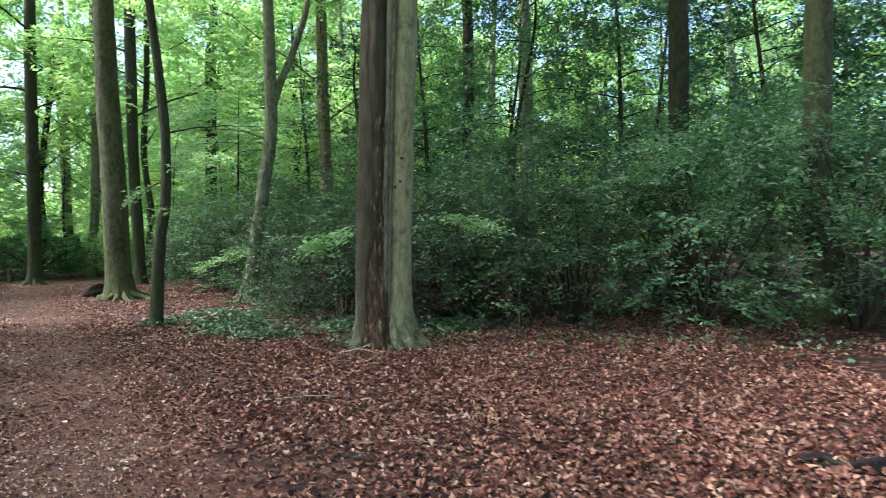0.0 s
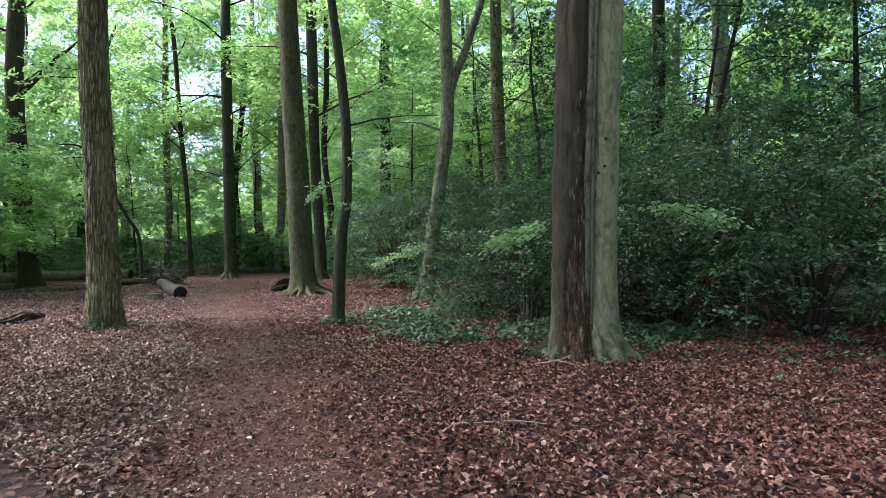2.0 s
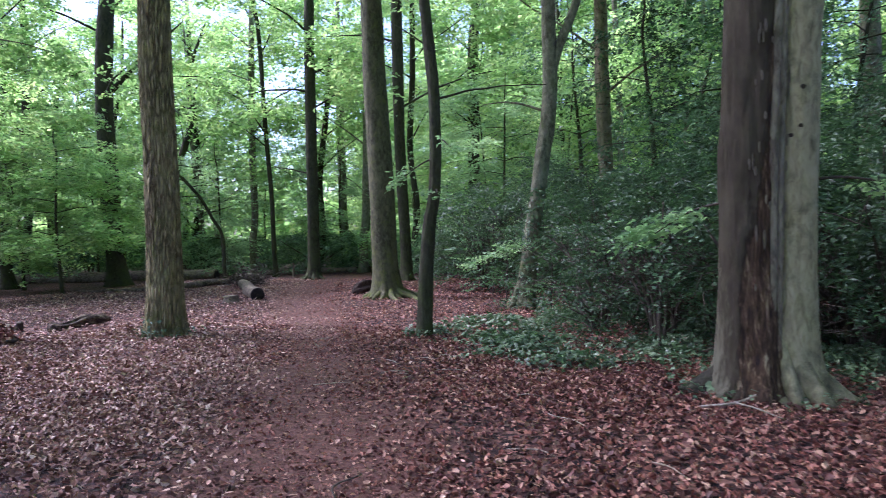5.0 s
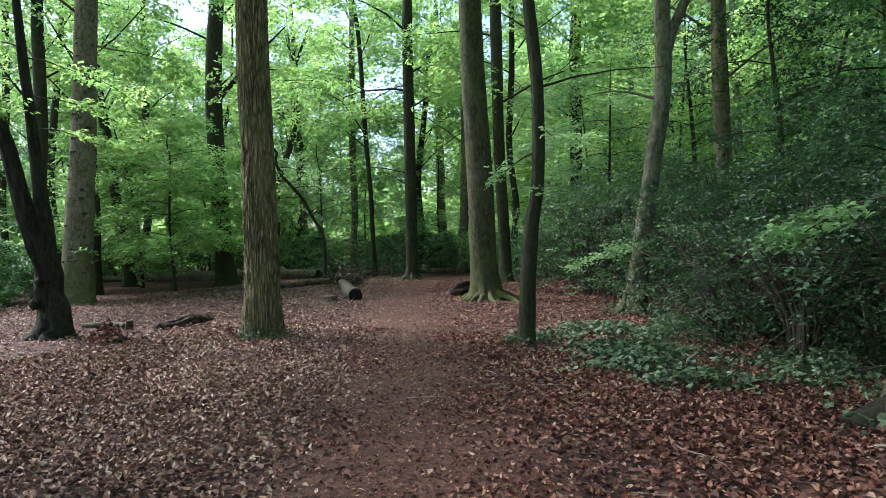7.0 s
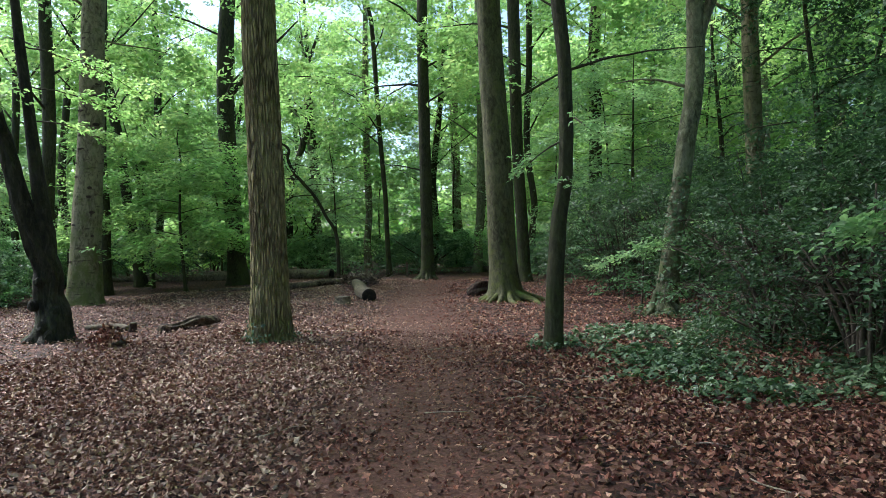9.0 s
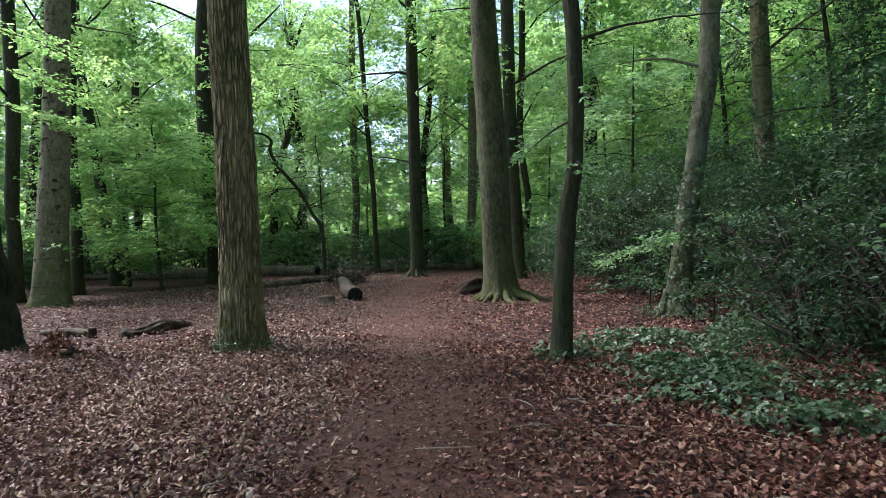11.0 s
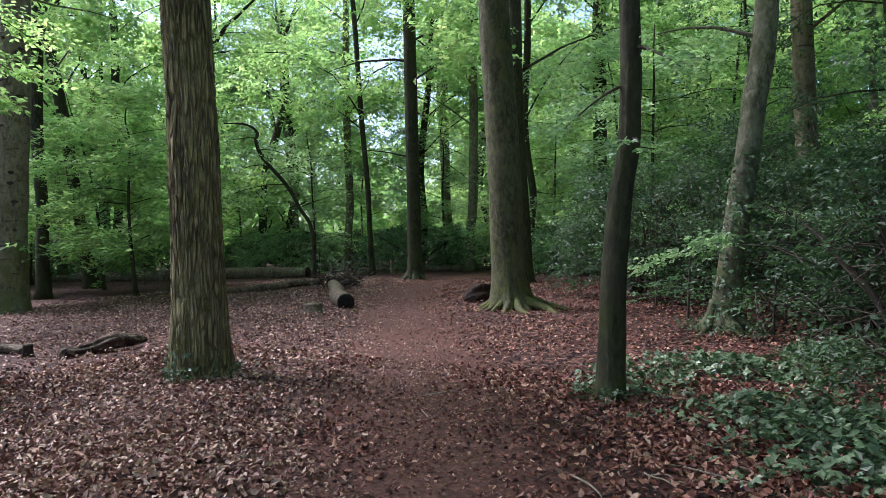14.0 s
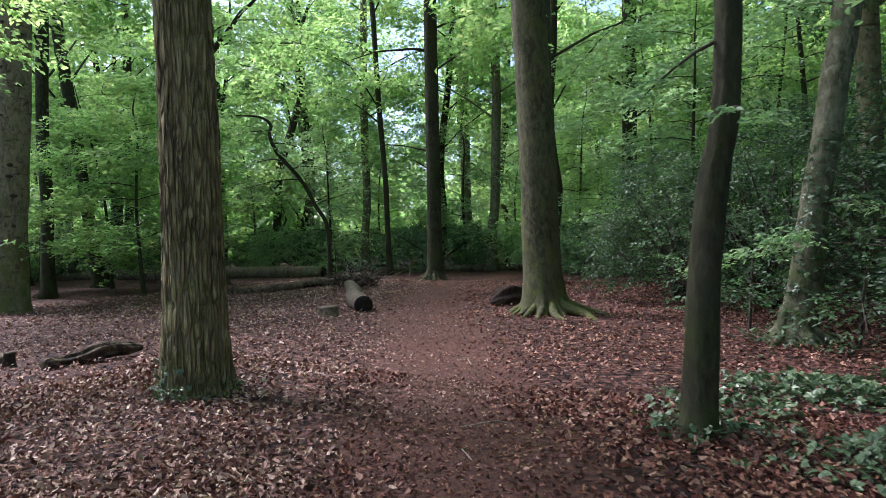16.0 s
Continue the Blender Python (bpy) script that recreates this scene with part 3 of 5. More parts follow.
def off_path(x, y):
    """Distance from the trodden line."""
    p = np.stack([np.asarray(x, float), np.asarray(y, float)], -1)
    best = np.full(p.shape[:-1], 1e9)
    for a, b in zip(PATH[:-1], PATH[1:]):
        ab = b - a
        t = np.clip(((p - a) @ ab) / (ab @ ab), 0, 1)
        best = np.minimum(best, np.linalg.norm(p - a - t[..., None] * ab, axis=-1))
    return best


def axis_steps(lo, hi, fine):
    mid = np.arange(lo, hi + fine, fine)
    far = np.cumsum(fine * 1.35 ** np.arange(1, 27))
    return np.concatenate([(lo - far)[::-1], mid, mid[-1] + far])


gx, gy = axis_steps(-22, 9, 0.25), axis_steps(-3, 28, 0.25)
X, Y = np.meshgrid(gx, gy)
Z = height(X.ravel(), Y.ravel())
away = np.maximum(np.abs(X.ravel() + 5) - 60, 0) + np.maximum(np.abs(Y.ravel() - 15) - 60, 0)
Z = np.where(away > 0, -0.07, Z)
nx, ny = len(gx), len(gy)
I = (np.arange(ny - 1)[:, None] * nx + np.arange(nx - 1)[None, :]).ravel()
ground_mesh = mesh_of("ground", np.stack([X.ravel(), Y.ravel(), Z], 1), np.stack([I, I + 1, I + nx + 1, I + nx], 1), FLOOR)
worn = ground_mesh.attributes.new("trodden", "FLOAT", "POINT")
worn.data.foreach_set("value", np.clip(1.35 - off_path(X.ravel(), Y.ravel()) / 1.1, 0, 1).astype(np.float32))
ground = tagged(new("ground", ground_mesh), "woodland floor of matted brown leaves and trodden earth", "ground", kind="structure")

# ---- the trees that stand near the way ----
# the great split trunk: a living half and a decayed half grown together
split = new("split_tree")
split.location = (-0.83, 9.40, low(-0.83, 9.40))
tagged(split, "old beech split into a pale living half and rotten half", "tree")
rot_line = smooth_line([(-0.15, 0.0, -0.15, 0.33), (-0.16, 0.0, 0.5, 0.285), (-0.15, 0.0, 1.2, 0.262), (-0.12, 0, 2.2, 0.25), (-0.05, 0, 3.7, 0.245), (0.02, 0, 5.5, 0.23), (0.1, 0, 8.5, 0.19), (0.15, 0, 11, 0.12)], 200)
part("rotten_half", mesh_of("rotten_half", *tube(rot_line, 90, stem_shape(11, 0.42, 7, 0.34, 0.08, 0.06)), SPLIT), split, "dark brown rotten wood with flaking streaks")
live_line = smooth_line([(0.17, 0.03, -0.15, 0.25), (0.17, 0.03, 0.5, 0.215), (0.19, 0.03, 1.2, 0.19), (0.23, 0.03, 2.2, 0.18), (0.30, 0.03, 3.7, 0.185), (0.4, 0.05, 5.5, 0.18), (0.6, 0.1, 9, 0.15), (0.8, 0.2, 15, 0.05)], 120)
part("living_half", mesh_of("living_half", *tube(live_line, 48, stem_shape(12, 0.55, 5, 0.30, 0.06)), LIVE), split, "smooth pale grey-green living bark")
for dx, dy, r, s in ((0.02, -0.185, 0.036, 1), (0.075, -0.165, 0.026, 2)):
    lip = smooth_line([(dx - 0.04, dy - 0.09, -0.1, r * 1.5), (dx - 0.03, dy - 0.02, 0.5, r), (dx, dy, 1.2, r), (dx + 0.03, dy + 0.01, 2.2, r), (dx + 0.10, dy, 3.7, r), (dx + 0.19, dy, 5.5, r), (dx + 0.3, dy + 0.05, 8, r * 0.5)], 120)
    part("bark_lip", mesh_of("bark_lip", *tube(lip, 12, stem_shape(20 + s, 0.2, 3, 0.2, 0.22)), LIP), split, "ragged rolled edge of healed bark")
for ang, out, r in ((186, 0.55, 0.14), (168, 0.4, 0.1), (205, 0.20, 0.09), (236, 0.20, 0.095), (262, 0.12, 0.07), (292, 0.13, 0.075), (322, 0.22, 0.105), (350, 0.38, 0.12), (12, 0.3, 0.11), (40, 0.4, 0.1), (110, 0.4, 0.1), (150, 0.4, 0.1)):
    d = np.array([math.cos(radians(ang)), math.sin(radians(ang)) * 0.8])
    pts = [(*(d * 0.14), 0.62, r * 0.5), (*(d * 0.29), 0.24, r * 0.95), (*(d * (0.36 + out * 0.45)), 0.03, r * 0.8), (*(d * (0.40 + out)), -0.08, r * 0.35)]
    part("root", mesh_of("root", *tube(smooth_line(pts, 16), 12, stem_shape(ang, 0, 3, 1, 0.12)), LIVE if ang > 280 or ang < 30 else SPLIT if 195 < ang < 270 else MOSSY), split)
srng = np.random.default_rng(3)
tops, heads = [], []
for k in range(7):
    h = live_line[int(np.argmin(abs(live_line[:, 2] - 10.5 - 0.6 * k)))]
    bl = bough(srng, h[:3], k * 2.4, 6.0 - 0.35 * k, 0.07, 0.5, 0.3)
    part("limb", mesh_of("limb", *tube(bl, 6), LIVE), split)
    tops.append(bl[3:, :3] + srng.normal(0, 0.3, (6, 3)))
    heads.append(np.full(6, k * 2.4))
# crown above the view, leaves oversized and spread wide to shade the shrubs
tp = np.repeat(np.vstack(tops), 12, 0)
c, ax, no, ln = sprays(srng, tp + srng.normal(0, 1.2, tp.shape) * np.array([1, 1, 0.5]), np.repeat(np.concatenate(heads), 12) + srng.normal(0, 0.8, len(tp)), 9, 1.0, 0.4)
part("crown", leaf_mesh("crown", c, ax, no, ln, ln * 0.6, FRESH), split, "green beech leaves high overhead")

# oversized crown leaves here stay above the view and shade the floor
grow("oak_tree", "stout oak with deeply furrowed grey-brown bark and ivy at its foot", (-9.72, 11.48), [(0, 0, 0, 0.33), (0, 0, 0.5, 0.30), (0.005, 0.0, 1.3, 0.275), (0, 0.01, 2.9, 0.262), (-0.02, -0.01, 5.0, 0.25)], OAK, 21,
     top=16, sides=150, rows=240, flare=0.22, lobes=5, flare_height=0.22, knobbly=0.03, ridges=0.09, limbs=8, limb_low=10, leaves=3000, foliage=FRESH, leaf=0.36, limb_length=6, far=True)
grow("young_tree", "slender leaning young tree with smooth dark greenish bark", (-5.30, 12.06), [(0, 0, 0, 0.12), (0.06, 0.02, 0.9, 0.105), (0.13, 0.05, 1.65, 0.10), (0.22, 0.08, 2.2, 0.088), (0.25, 0.09, 3.3, 0.086), (0.19, 0.07, 4.4, 0.084)], DARK, 22,
     top=12.5, sides=28, rows=90, flare=0.6, lobes=4, flare_height=0.16, knobbly=0.12, limbs=5, limb_low=9.0, leaves=1600, foliage=FRESH, leaf=0.26, limb_length=3,
     stubs=((3.55, 15, 1.7, 0.016, 0.30, 0.15), (4.3, 190, 0.6, 0.014, 0.8, 0.1)))
grow("beech_tree", "tall beech with mossy buttress roots spread over the leaves", (-9.0, 18.35), [(0, 0, 0, 0.40), (-0.05, -0.02, 0.9, 0.335), (-0.06, -0.03, 2.0, 0.325), (-0.08, -0.04, 3.4, 0.325), (-0.17, -0.08, 6.2, 0.285)], BEECH, 23,
     top=19, sides=64, rows=130, flare=0.5, lobes=6, flare_height=0.30, knobbly=0.035, limbs=9, limb_low=9, leaves=5000, foliage=FRESH, leaf=0.24, limb_length=5, far=True,
     roots=((205, 0.35, 0.085), (228, 0.42, 0.07), (246, 0.36, 0.06), (264, 0.42, 0.065), (284, 0.40, 0.07), (310, 0.6, 0.085), (338, 0.95, 0.10), (15, 0.7, 0.10), (70, 0.5, 0.09), (130, 0.5, 0.09), (170, 0.35, 0.09)))
grow("dark_tree", "straight dark-barked tree at the far end of the path", (-16.2, 26.1), [(0, 0, 0, 0.30), (0.03, 0.02, 1.0, 0.25), (0.07, 0.04, 6.0, 0.225), (0.12, 0.08, 10.7, 0.205)], DARK, 24,
     top=18, sides=32, rows=70, flare=0.7, lobes=5, flare_height=0.28, limbs=8, limb_low=6.5, leaves=9000, foliage=FRESH, leaf=0.185, far=True, limb_length=5,
     roots=((200, 0.4, 0.08), (250, 0.35, 0.08), (300, 0.4, 0.08), (345, 0.45, 0.08)), stubs=((7.6, 205, 3.0, 0.05, 0.35, 0.40), (4.4, 200, 2.2, 0.035, 0.35, 0.1)))
grow("grey_tree", "slim mottled tree standing close behind the beech", (-11.55, 25.0), [(0, 0, 0, 0.26), (0.03, 0.01, 1.1, 0.21), (-0.06, -0.03, 4.7, 0.20), (-0.05, -0.02, 9.3, 0.205)], DARK, 25,
     top=18, sides=24, rows=50, limbs=8, limb_low=6.5, leaves=9000, foliage=FRESH, leaf=0.185, far=True, limb_length=5)
# wide crown of oversized leaves, out of view, added shade for the shrubs
grow("leaning_tree", "leaning tree with smooth grey-green bark beside the shrubs", (-5.0, 16.75), [(0, 0, 0, 0.24), (0.12, 0.02, 0.5, 0.195), (0.24, 0.04, 1.4, 0.172), (0.49, 0.08, 3.0, 0.162), (0.70, 0.11, 4.65, 0.155)], GREY, 26,
     top=15, sides=40, rows=90, flare=0.5, lobes=4, flare_height=0.25, knobbly=0.07, limbs=9, limb_low=9.0, leaves=8000, foliage=FRESH, leaf=0.36, limb_length=7, far=True,
     roots=((240, 0.3, 0.07), (300, 0.35, 0.09), (340, 0.35, 0.08)), stubs=((4.1, 192, 1.45, 0.032, 0.5, 0.32),))
grow("scarred_tree", "pale tree with dark knots and cross scars up its trunk", (-20.9, 15.0), [(0, 0, 0, 0.50), (0.04, 0.06, 0.9, 0.44), (0.08, 0.13, 2.2, 0.40), (0.17, 0.29, 4.7, 0.345), (0.27, 0.47, 8.5, 0.31)], PALE, 27,
     top=18, sides=48, rows=90, flare=0.2, lobes=5, knobbly=0.05, limbs=8, limb_low=6.5, leaves=6000, foliage=FRESH, leaf=0.185, far=True, limb_length=5)
forked = grow("forked_tree", "dark leaning tree that forks low into two crooked stems", (-13.6, 10.2), [(0, 0, 0, 0.30), (0.03, 0.05, 0.35, 0.25), (0.0, 0.0, 0.7, 0.205), (0, 0, 1.1, 0.20), (-0.08, -0.15, 1.6, 0.165), (-0.16, -0.3, 2.2, 0.138), (-0.25, -0.47, 3.2, 0.125), (-0.35, -0.66, 4.2, 0.11)], BLACK, 28,
              top=11.5, sides=40, rows=90, flare=0.55, lobes=6, flare_height=0.2, knobbly=0.3, limbs=5, limb_low=8.5, leaves=2000, foliage=FRESH, leaf=0.22, limb_length=3.5)
fork_line = smooth_line([(0.0, 0.0, 1.0, 0.17), (0.0, -0.01, 1.6, 0.135), (-0.03, -0.07, 2.4, 0.12), (-0.09, -0.17, 3.85, 0.09), (-0.15, -0.28, 5.5, 0.075), (-0.3, -0.4, 8.5, 0.02)], 60)
part("stem", mesh_of("stem", *tube(fork_line, 24, stem_shape(5, 0, 4, 1, 0.1)), BLACK), forked)
grow("bent_tree", "thin crooked young tree bowed over the lying logs", (-18.7, 23.7), [(0, 0, 0, 0.085), (-0.02, -0.02, 1.72, 0.066), (-0.30, -0.26, 2.5, 0.062), (-0.61, -0.53, 3.3, 0.06), (-1.15, -1.0, 4.2, 0.062), (-1.33, -1.15, 4.75, 0.058), (-1.30, -1.12, 5.1, 0.05), (-1.55, -1.35, 5.35, 0.035), (-2.1, -1.8, 5.4, 0.018)], DARK, 29,
     top=5.3, sides=14, rows=90, flare=0.2, knobbly=0.1, limbs=6, limb_low=3.4, leaves=1000, foliage=MIDDLE, leaf=0.12, limb_length=1.8, limb_rise=0.15)
grow("stout_tree", "stout dark tree whose middle is hidden by low boughs", (-23.0, 22.6), [(0, 0, 0, 0.45), (-0.06, -0.06, 1.5, 0.35), (-0.12, -0.13, 4, 0.34), (-0.19, -0.21, 6.9, 0.335), (-0.10, -0.12, 10, 0.31)], DARK, 30,
     top=18, sides=32, rows=60, flare=0.3, limbs=9, limb_low=6.5, leaves=6000, foliage=FRESH, leaf=0.185, far=True, limb_length=5.5, stubs=((7.5, 10, 3.5, 0.12, 0.9, 0.1),))


leaner = bpy.data.objects["leaning_tree"]
fork_line = smooth_line([(0.72, 0.11, 4.9, 0.11), (0.92, 0.13, 5.5, 0.10), (1.3, 0.18, 6.4, 0.09), (1.7, 0.25, 7.8, 0.07), (1.9, 0.3, 10.5, 0.02)], 40)
part("stem", mesh_of("stem", *tube(fork_line, 18, stem_shape(8, 0, 4, 1, 0.08)), GREY), leaner)
for k, (bx, by, bz, br) in enumerate([(0.13, -0.20, 0.22, 0.13), (0.20, -0.02, 0.5, 0.10), (-0.05, -0.24, 0.62, 0.09), (0.02, -0.2, 1.0, 0.07), (0.27, -0.16, 0.08, 0.12)]):
    lump("burl", forked, bx, by, bz, br, br * 0.9, br * 1.2, 40 * k, BLACK, 70 + k, "knobbly black burl")
scarred = bpy.data.objects["scarred_tree"]
nrng = np.random.default_rng(15)
for k in range(20):
    z = 0.9 + 0.36 * k + nrng.uniform(-0.1, 0.1)
    g = radians(-62 + nrng.uniform(-55, 60))
    r = 0.43 - 0.016 * z
    cx, cy = 0.033 * z, 0.055 * z
    lump("knot", scarred, cx + r * math.cos(g), cy + r * math.sin(g), z, 0.022, nrng.uniform(0.05, 0.12), nrng.uniform(0.025, 0.05), math.degrees(g), ROT, k, "dark sunken knot")
for k in range(46):
    z = nrng.uniform(0.5, 3.2)
    g = radians(nrng.uniform(250, 335))
    lump("bark_flake", split, -0.15 + 0.04 * z + 0.262 * math.cos(g), 0.262 * math.sin(g) * 1.0, z, 0.012, nrng.uniform(0.005, 0.013), nrng.uniform(0.02, 0.09), math.degrees(g), LIP, 50 + k, "pale flake of old bark")
for k in range(3):
    z = nrng.uniform(0.6, 3.4)
    g = radians(nrng.uniform(235, 290))
    lump("knot", split, 0.15 + 0.045 * z + 0.185 * math.cos(g), 0.03 + 0.185 * math.sin(g), z, 0.014, 0.022, 0.02, math.degrees(g), ROT, 90 + k, "small dark knot")


def leafy_bough(parent, start, heading, length, rise, n, leaf, foliage, seed, r=0.012):
    """A bough low on a trunk that carries a flat fan of leaves."""
    rng = np.random.default_rng(seed)
    bl = bough(rng, start, radians(heading), length, r, rise, 0.3, 9, 0.08)
    ob = part("bough", mesh_of("bough", *tube(bl, 6), TWIG), parent)
    s = np.sqrt(rng.uniform(0.05, 1, n)) * 7.99
    i = s.astype(int)
    q = bl[i, :3] + (bl[i + 1, :3] - bl[i, :3]) * (s - i)[:, None]
    hd = radians(heading) + rng.choice([-1, 1], n) * rng.uniform(0.2, 1.1, n)
    off = np.abs(rng.normal(0, 0.16 * length, n))
    q = q + np.stack([np.cos(hd) * off, np.sin(hd) * off, rng.normal(-0.02, 0.04, n)], 1)
    c_, a_, n_, l_ = sprays(rng, q, hd, 6, 0.24, leaf, 0.3, 0.25)
    part("leaves", leaf_mesh("leaves", c_, a_, n_, l_, l_ * 0.6, foliage, True), ob, "fan of light green leaves")


young_stem = bpy.data.objects["young_tree"]
leafy_bough(young_stem, (0.24, 0.09, 2.7), 215, 0.6, -0.35, 26, 0.06, MIDDLE, 1)
leafy_bough(young_stem, (0.24, 0.09, 3.0), 330, 0.55, -0.25, 24, 0.06, MIDDLE, 2)
leafy_bough(young_stem, (0.22, 0.08, 2.2), 300, 0.35, 0.1, 12, 0.06, MIDDLE, 3)
leafy_bough(forked, (-0.12, -0.2, 4.3), 70, 1.7, 0.05, 90, 0.08, FRESH, 11)
leafy_bough(forked, (-0.1, -0.15, 3.7), 35, 1.3, 0.0, 70, 0.08, FRESH, 12)
leafy_bough(forked, (-0.35, -0.66, 4.2), 330, 1.3, -0.1, 70, 0.08, FRESH, 13)
leafy_bough(forked, (-0.2, -0.3, 5.0), 90, 1.9, 0.0, 100, 0.08, FRESH, 14)
leafy_bough(leaner, (0.2, 0.02, 1.15), 205, 1.2, 0.1, 42, 0.07, MIDDLE, 4)
leafy_bough(leaner, (0.22, 0.0, 1.35), 260, 0.9, 0.15, 50, 0.075, MIDDLE, 5)
leafy_bough(leaner, (0.3, 0.0, 1.7), 330, 1.2, 0.1, 60, 0.075, MIDDLE, 6)
leafy_bough(split, (-0.25, 0.2, 1.75), 150, 1.0, -0.05, 60, 0.085, MIDDLE, 7)
leafy_bough(split, (0.4, 0.1, 1.9), 20, 1.0, 0.0, 55, 0.075, MIDDLE, 8)

# ---- trees further off ----
slim = [  # foot, top of the measured stem (dx, dy, z), radius, bark
    ((-19.7, 28.4), (-0.33, -0.24, 10.9), 0.105, DARK), ((-16.6, 31.1), (0.33, 0.18, 7.8), 0.19, GREY), ((-20.0, 35.4), (-0.06, -0.04, 9.0), 0.24, GREY),
    ((-22.3, 30.2), (0.13, 0.10, 9.3), 0.17, GREY), ((-11.5, 32.6), (0.25, 0.08, 10.3), 0.27, DARK), ((-31.4, 25.0), (0.14, 0.19, 10.6), 0.18, DARK),
    ((-24.2, 17.7), (0.08, 0.12, 8.0), 0.17, DARK), ((-29.2, 17.1), (0.17, 0.36, 10.8), 0.13, DARK), ((-23.3, 15.3), (0.09, 0.16, 8.9), 0.19, DARK),
    ((-27.0, 21.0), (-0.6, -0.85, 9.0), 0.20, DARK), ((-3.95, 22.7), (-0.04, 0.0, 6.2), 0.215, PALE), ((3.4, 26.0), (0.0, 0.0, 8.1), 0.29, GREY),
    ((5.1, 14.2), (0.05, 0.0, 6.2), 0.215, DARK), ((6.2, 10.9), (0.05, -0.02, 5.0), 0.22, BEECH), ((0.6, 20.0), (0.3, 0.0, 8.0), 0.17, DARK), ((-13.6, 30.5), (0.1, 0.1, 9.0), 0.14, DARK)]
trng = np.random.default_rng(71)
for k, (foot, tip, r, skin) in enumerate(slim):
    wob = trng.normal(0, 0.13 if r < 0.2 else 0.06, 3)
    # crowns right of x 0 get big leaves overhead to shade the shrubs
    grow("woodland_tree", "tall slim woodland tree with a leafy high crown", foot, [(0, 0, 0, r * 1.25), (tip[0] * 0.15 + wob[0], tip[1] * 0.15, 1.5, r * 1.05), (tip[0] * 0.33 + wob[1], tip[1] * 0.33, tip[2] * 0.33, r), (tip[0] * 0.6 + wob[2], tip[1] * 0.6, tip[2] * 0.62, r), (*tip, r * 0.95)], skin, 40 + k,
         top=15 + k % 4, sides=18, rows=36, limbs=9, limb_low=8.5 if foot[0] > 0 else 5.5, leaves=6000 if foot[0] < -22 else 8500, foliage=FRESH, leaf=0.30 if foot[0] > 0 else 0.18, limb_length=6.5 if foot[0] > 0 else 4.5, limb_rise=0.75, tilt=0.6, far=True, group="slim trees of the wood")

wrng = np.random.default_rng(77)
placed = [(-16.2, 26.1), (-23, 22.6), (-11.5, 25), *(s[0] for s in slim)]
count = 0
tries = 0
while count < 60:
    tries += 1
    ang, dist = radians(-80 + 118 * ((tries * 0.618034) % 1.0)), 30.5 + 28 * ((tries * 0.754878) % 1.0) ** 0.9
    x, y = -3 + dist * math.sin(ang), 4 + dist * math.cos(ang)
    if radians(-36.0) < ang < radians(-32.8) and dist > 38:  # a gap in the far wood
        continue
    if min((x - a) ** 2 + (y - b) ** 2 for a, b in placed) < 6 or (x > -5 and y < 24 and x < 9):
        continue
    placed.append((x, y))
    r = wrng.uniform(0.08, 0.24)
    tilt = wrng.normal(0, 0.6, 2)
    grow("woodland_tree", "tall slim woodland tree with a leafy high crown", (x, y), [(0, 0, 0, r * 1.3), (*(tilt * 0.3), 2, r * 1.05), (*(tilt * 0.5 + wrng.normal(0, 0.22, 2)), 4.5, r), (*(tilt + wrng.normal(0, 0.3, 2)), 8, r * 0.9)], DARK if count % 3 else GREY, 100 + count,
         top=wrng.uniform(12, 19), sides=12, rows=24, limbs=12, limb_low=wrng.uniform(1.2, 4.0), leaves=8600, foliage=FRESH, leaf=0.215 if dist < 40 else 0.30, limb_length=wrng.uniform(3.5, 5.5), limb_rise=0.7, each=8, reach=0.8, tilt=0.55, far=True, group="slim trees of the wood")
    count += 1

for k, foot in enumerate([(-7.5, 34.0), (-4.5, 31.0), (-9.0, 39.0), (-2.0, 36.0), (-13.0, 44.0), (-10.0, 35.5), (-34.8, 33.0), (-30.5, 37.0), (-38.5, 29.0), (-27.5, 32.3), (-21.0, 39.5)]):
    grow("woodland_tree", "tall slim woodland tree with a leafy high crown", foot, [(0, 0, 0, 0.2), (0.1, 0.1, 2, 0.16), (wrng.normal(0, 0.5), 0.2, 8, 0.13)], GREY if k % 2 else DARK, 180 + k,
         top=15 + k % 3, sides=12, rows=24, limbs=13, limb_low=3.0, leaves=10000, foliage=FRESH, leaf=0.215, limb_length=4.5, limb_rise=0.7, each=8, reach=0.8, tilt=0.55, far=True, group="slim trees of the wood")

# young beeches with level, layered boughs under the high crowns
young = [((-21.6, 19.0), 6.0, 3.4), ((-25.5, 20.5), 7.0, 3.2), ((-28.0, 26.0), 7.5, 3.6), ((-24.0, 30.0), 7.0, 3.4), ((-18.5, 32.5), 7.0, 3.4), ((-14.0, 34.0), 8.0, 3.5), ((-9.5, 29.0), 8.0, 3.4), ((-7.6, 24.6), 7.0, 2.8),
         ((-33.0, 22.0), 8.0, 4.0), ((-30.0, 31.0), 8.0, 4.0), ((-6.0, 27.5), 9.0, 3.4), ((-29.5, 14.5), 7.0, 3.6),
         ((-26.0, 12.0), 6.5, 3.0), ((-34.0, 15.0), 8.0, 4.0), ((-25.0, 35.0), 8.0, 4.0), ((-12.0, 40.0), 9.0, 4.2), ((12.0, 24.0), 9.0, 4.0), ((-20.0, 41.0), 9.0, 4.2)]
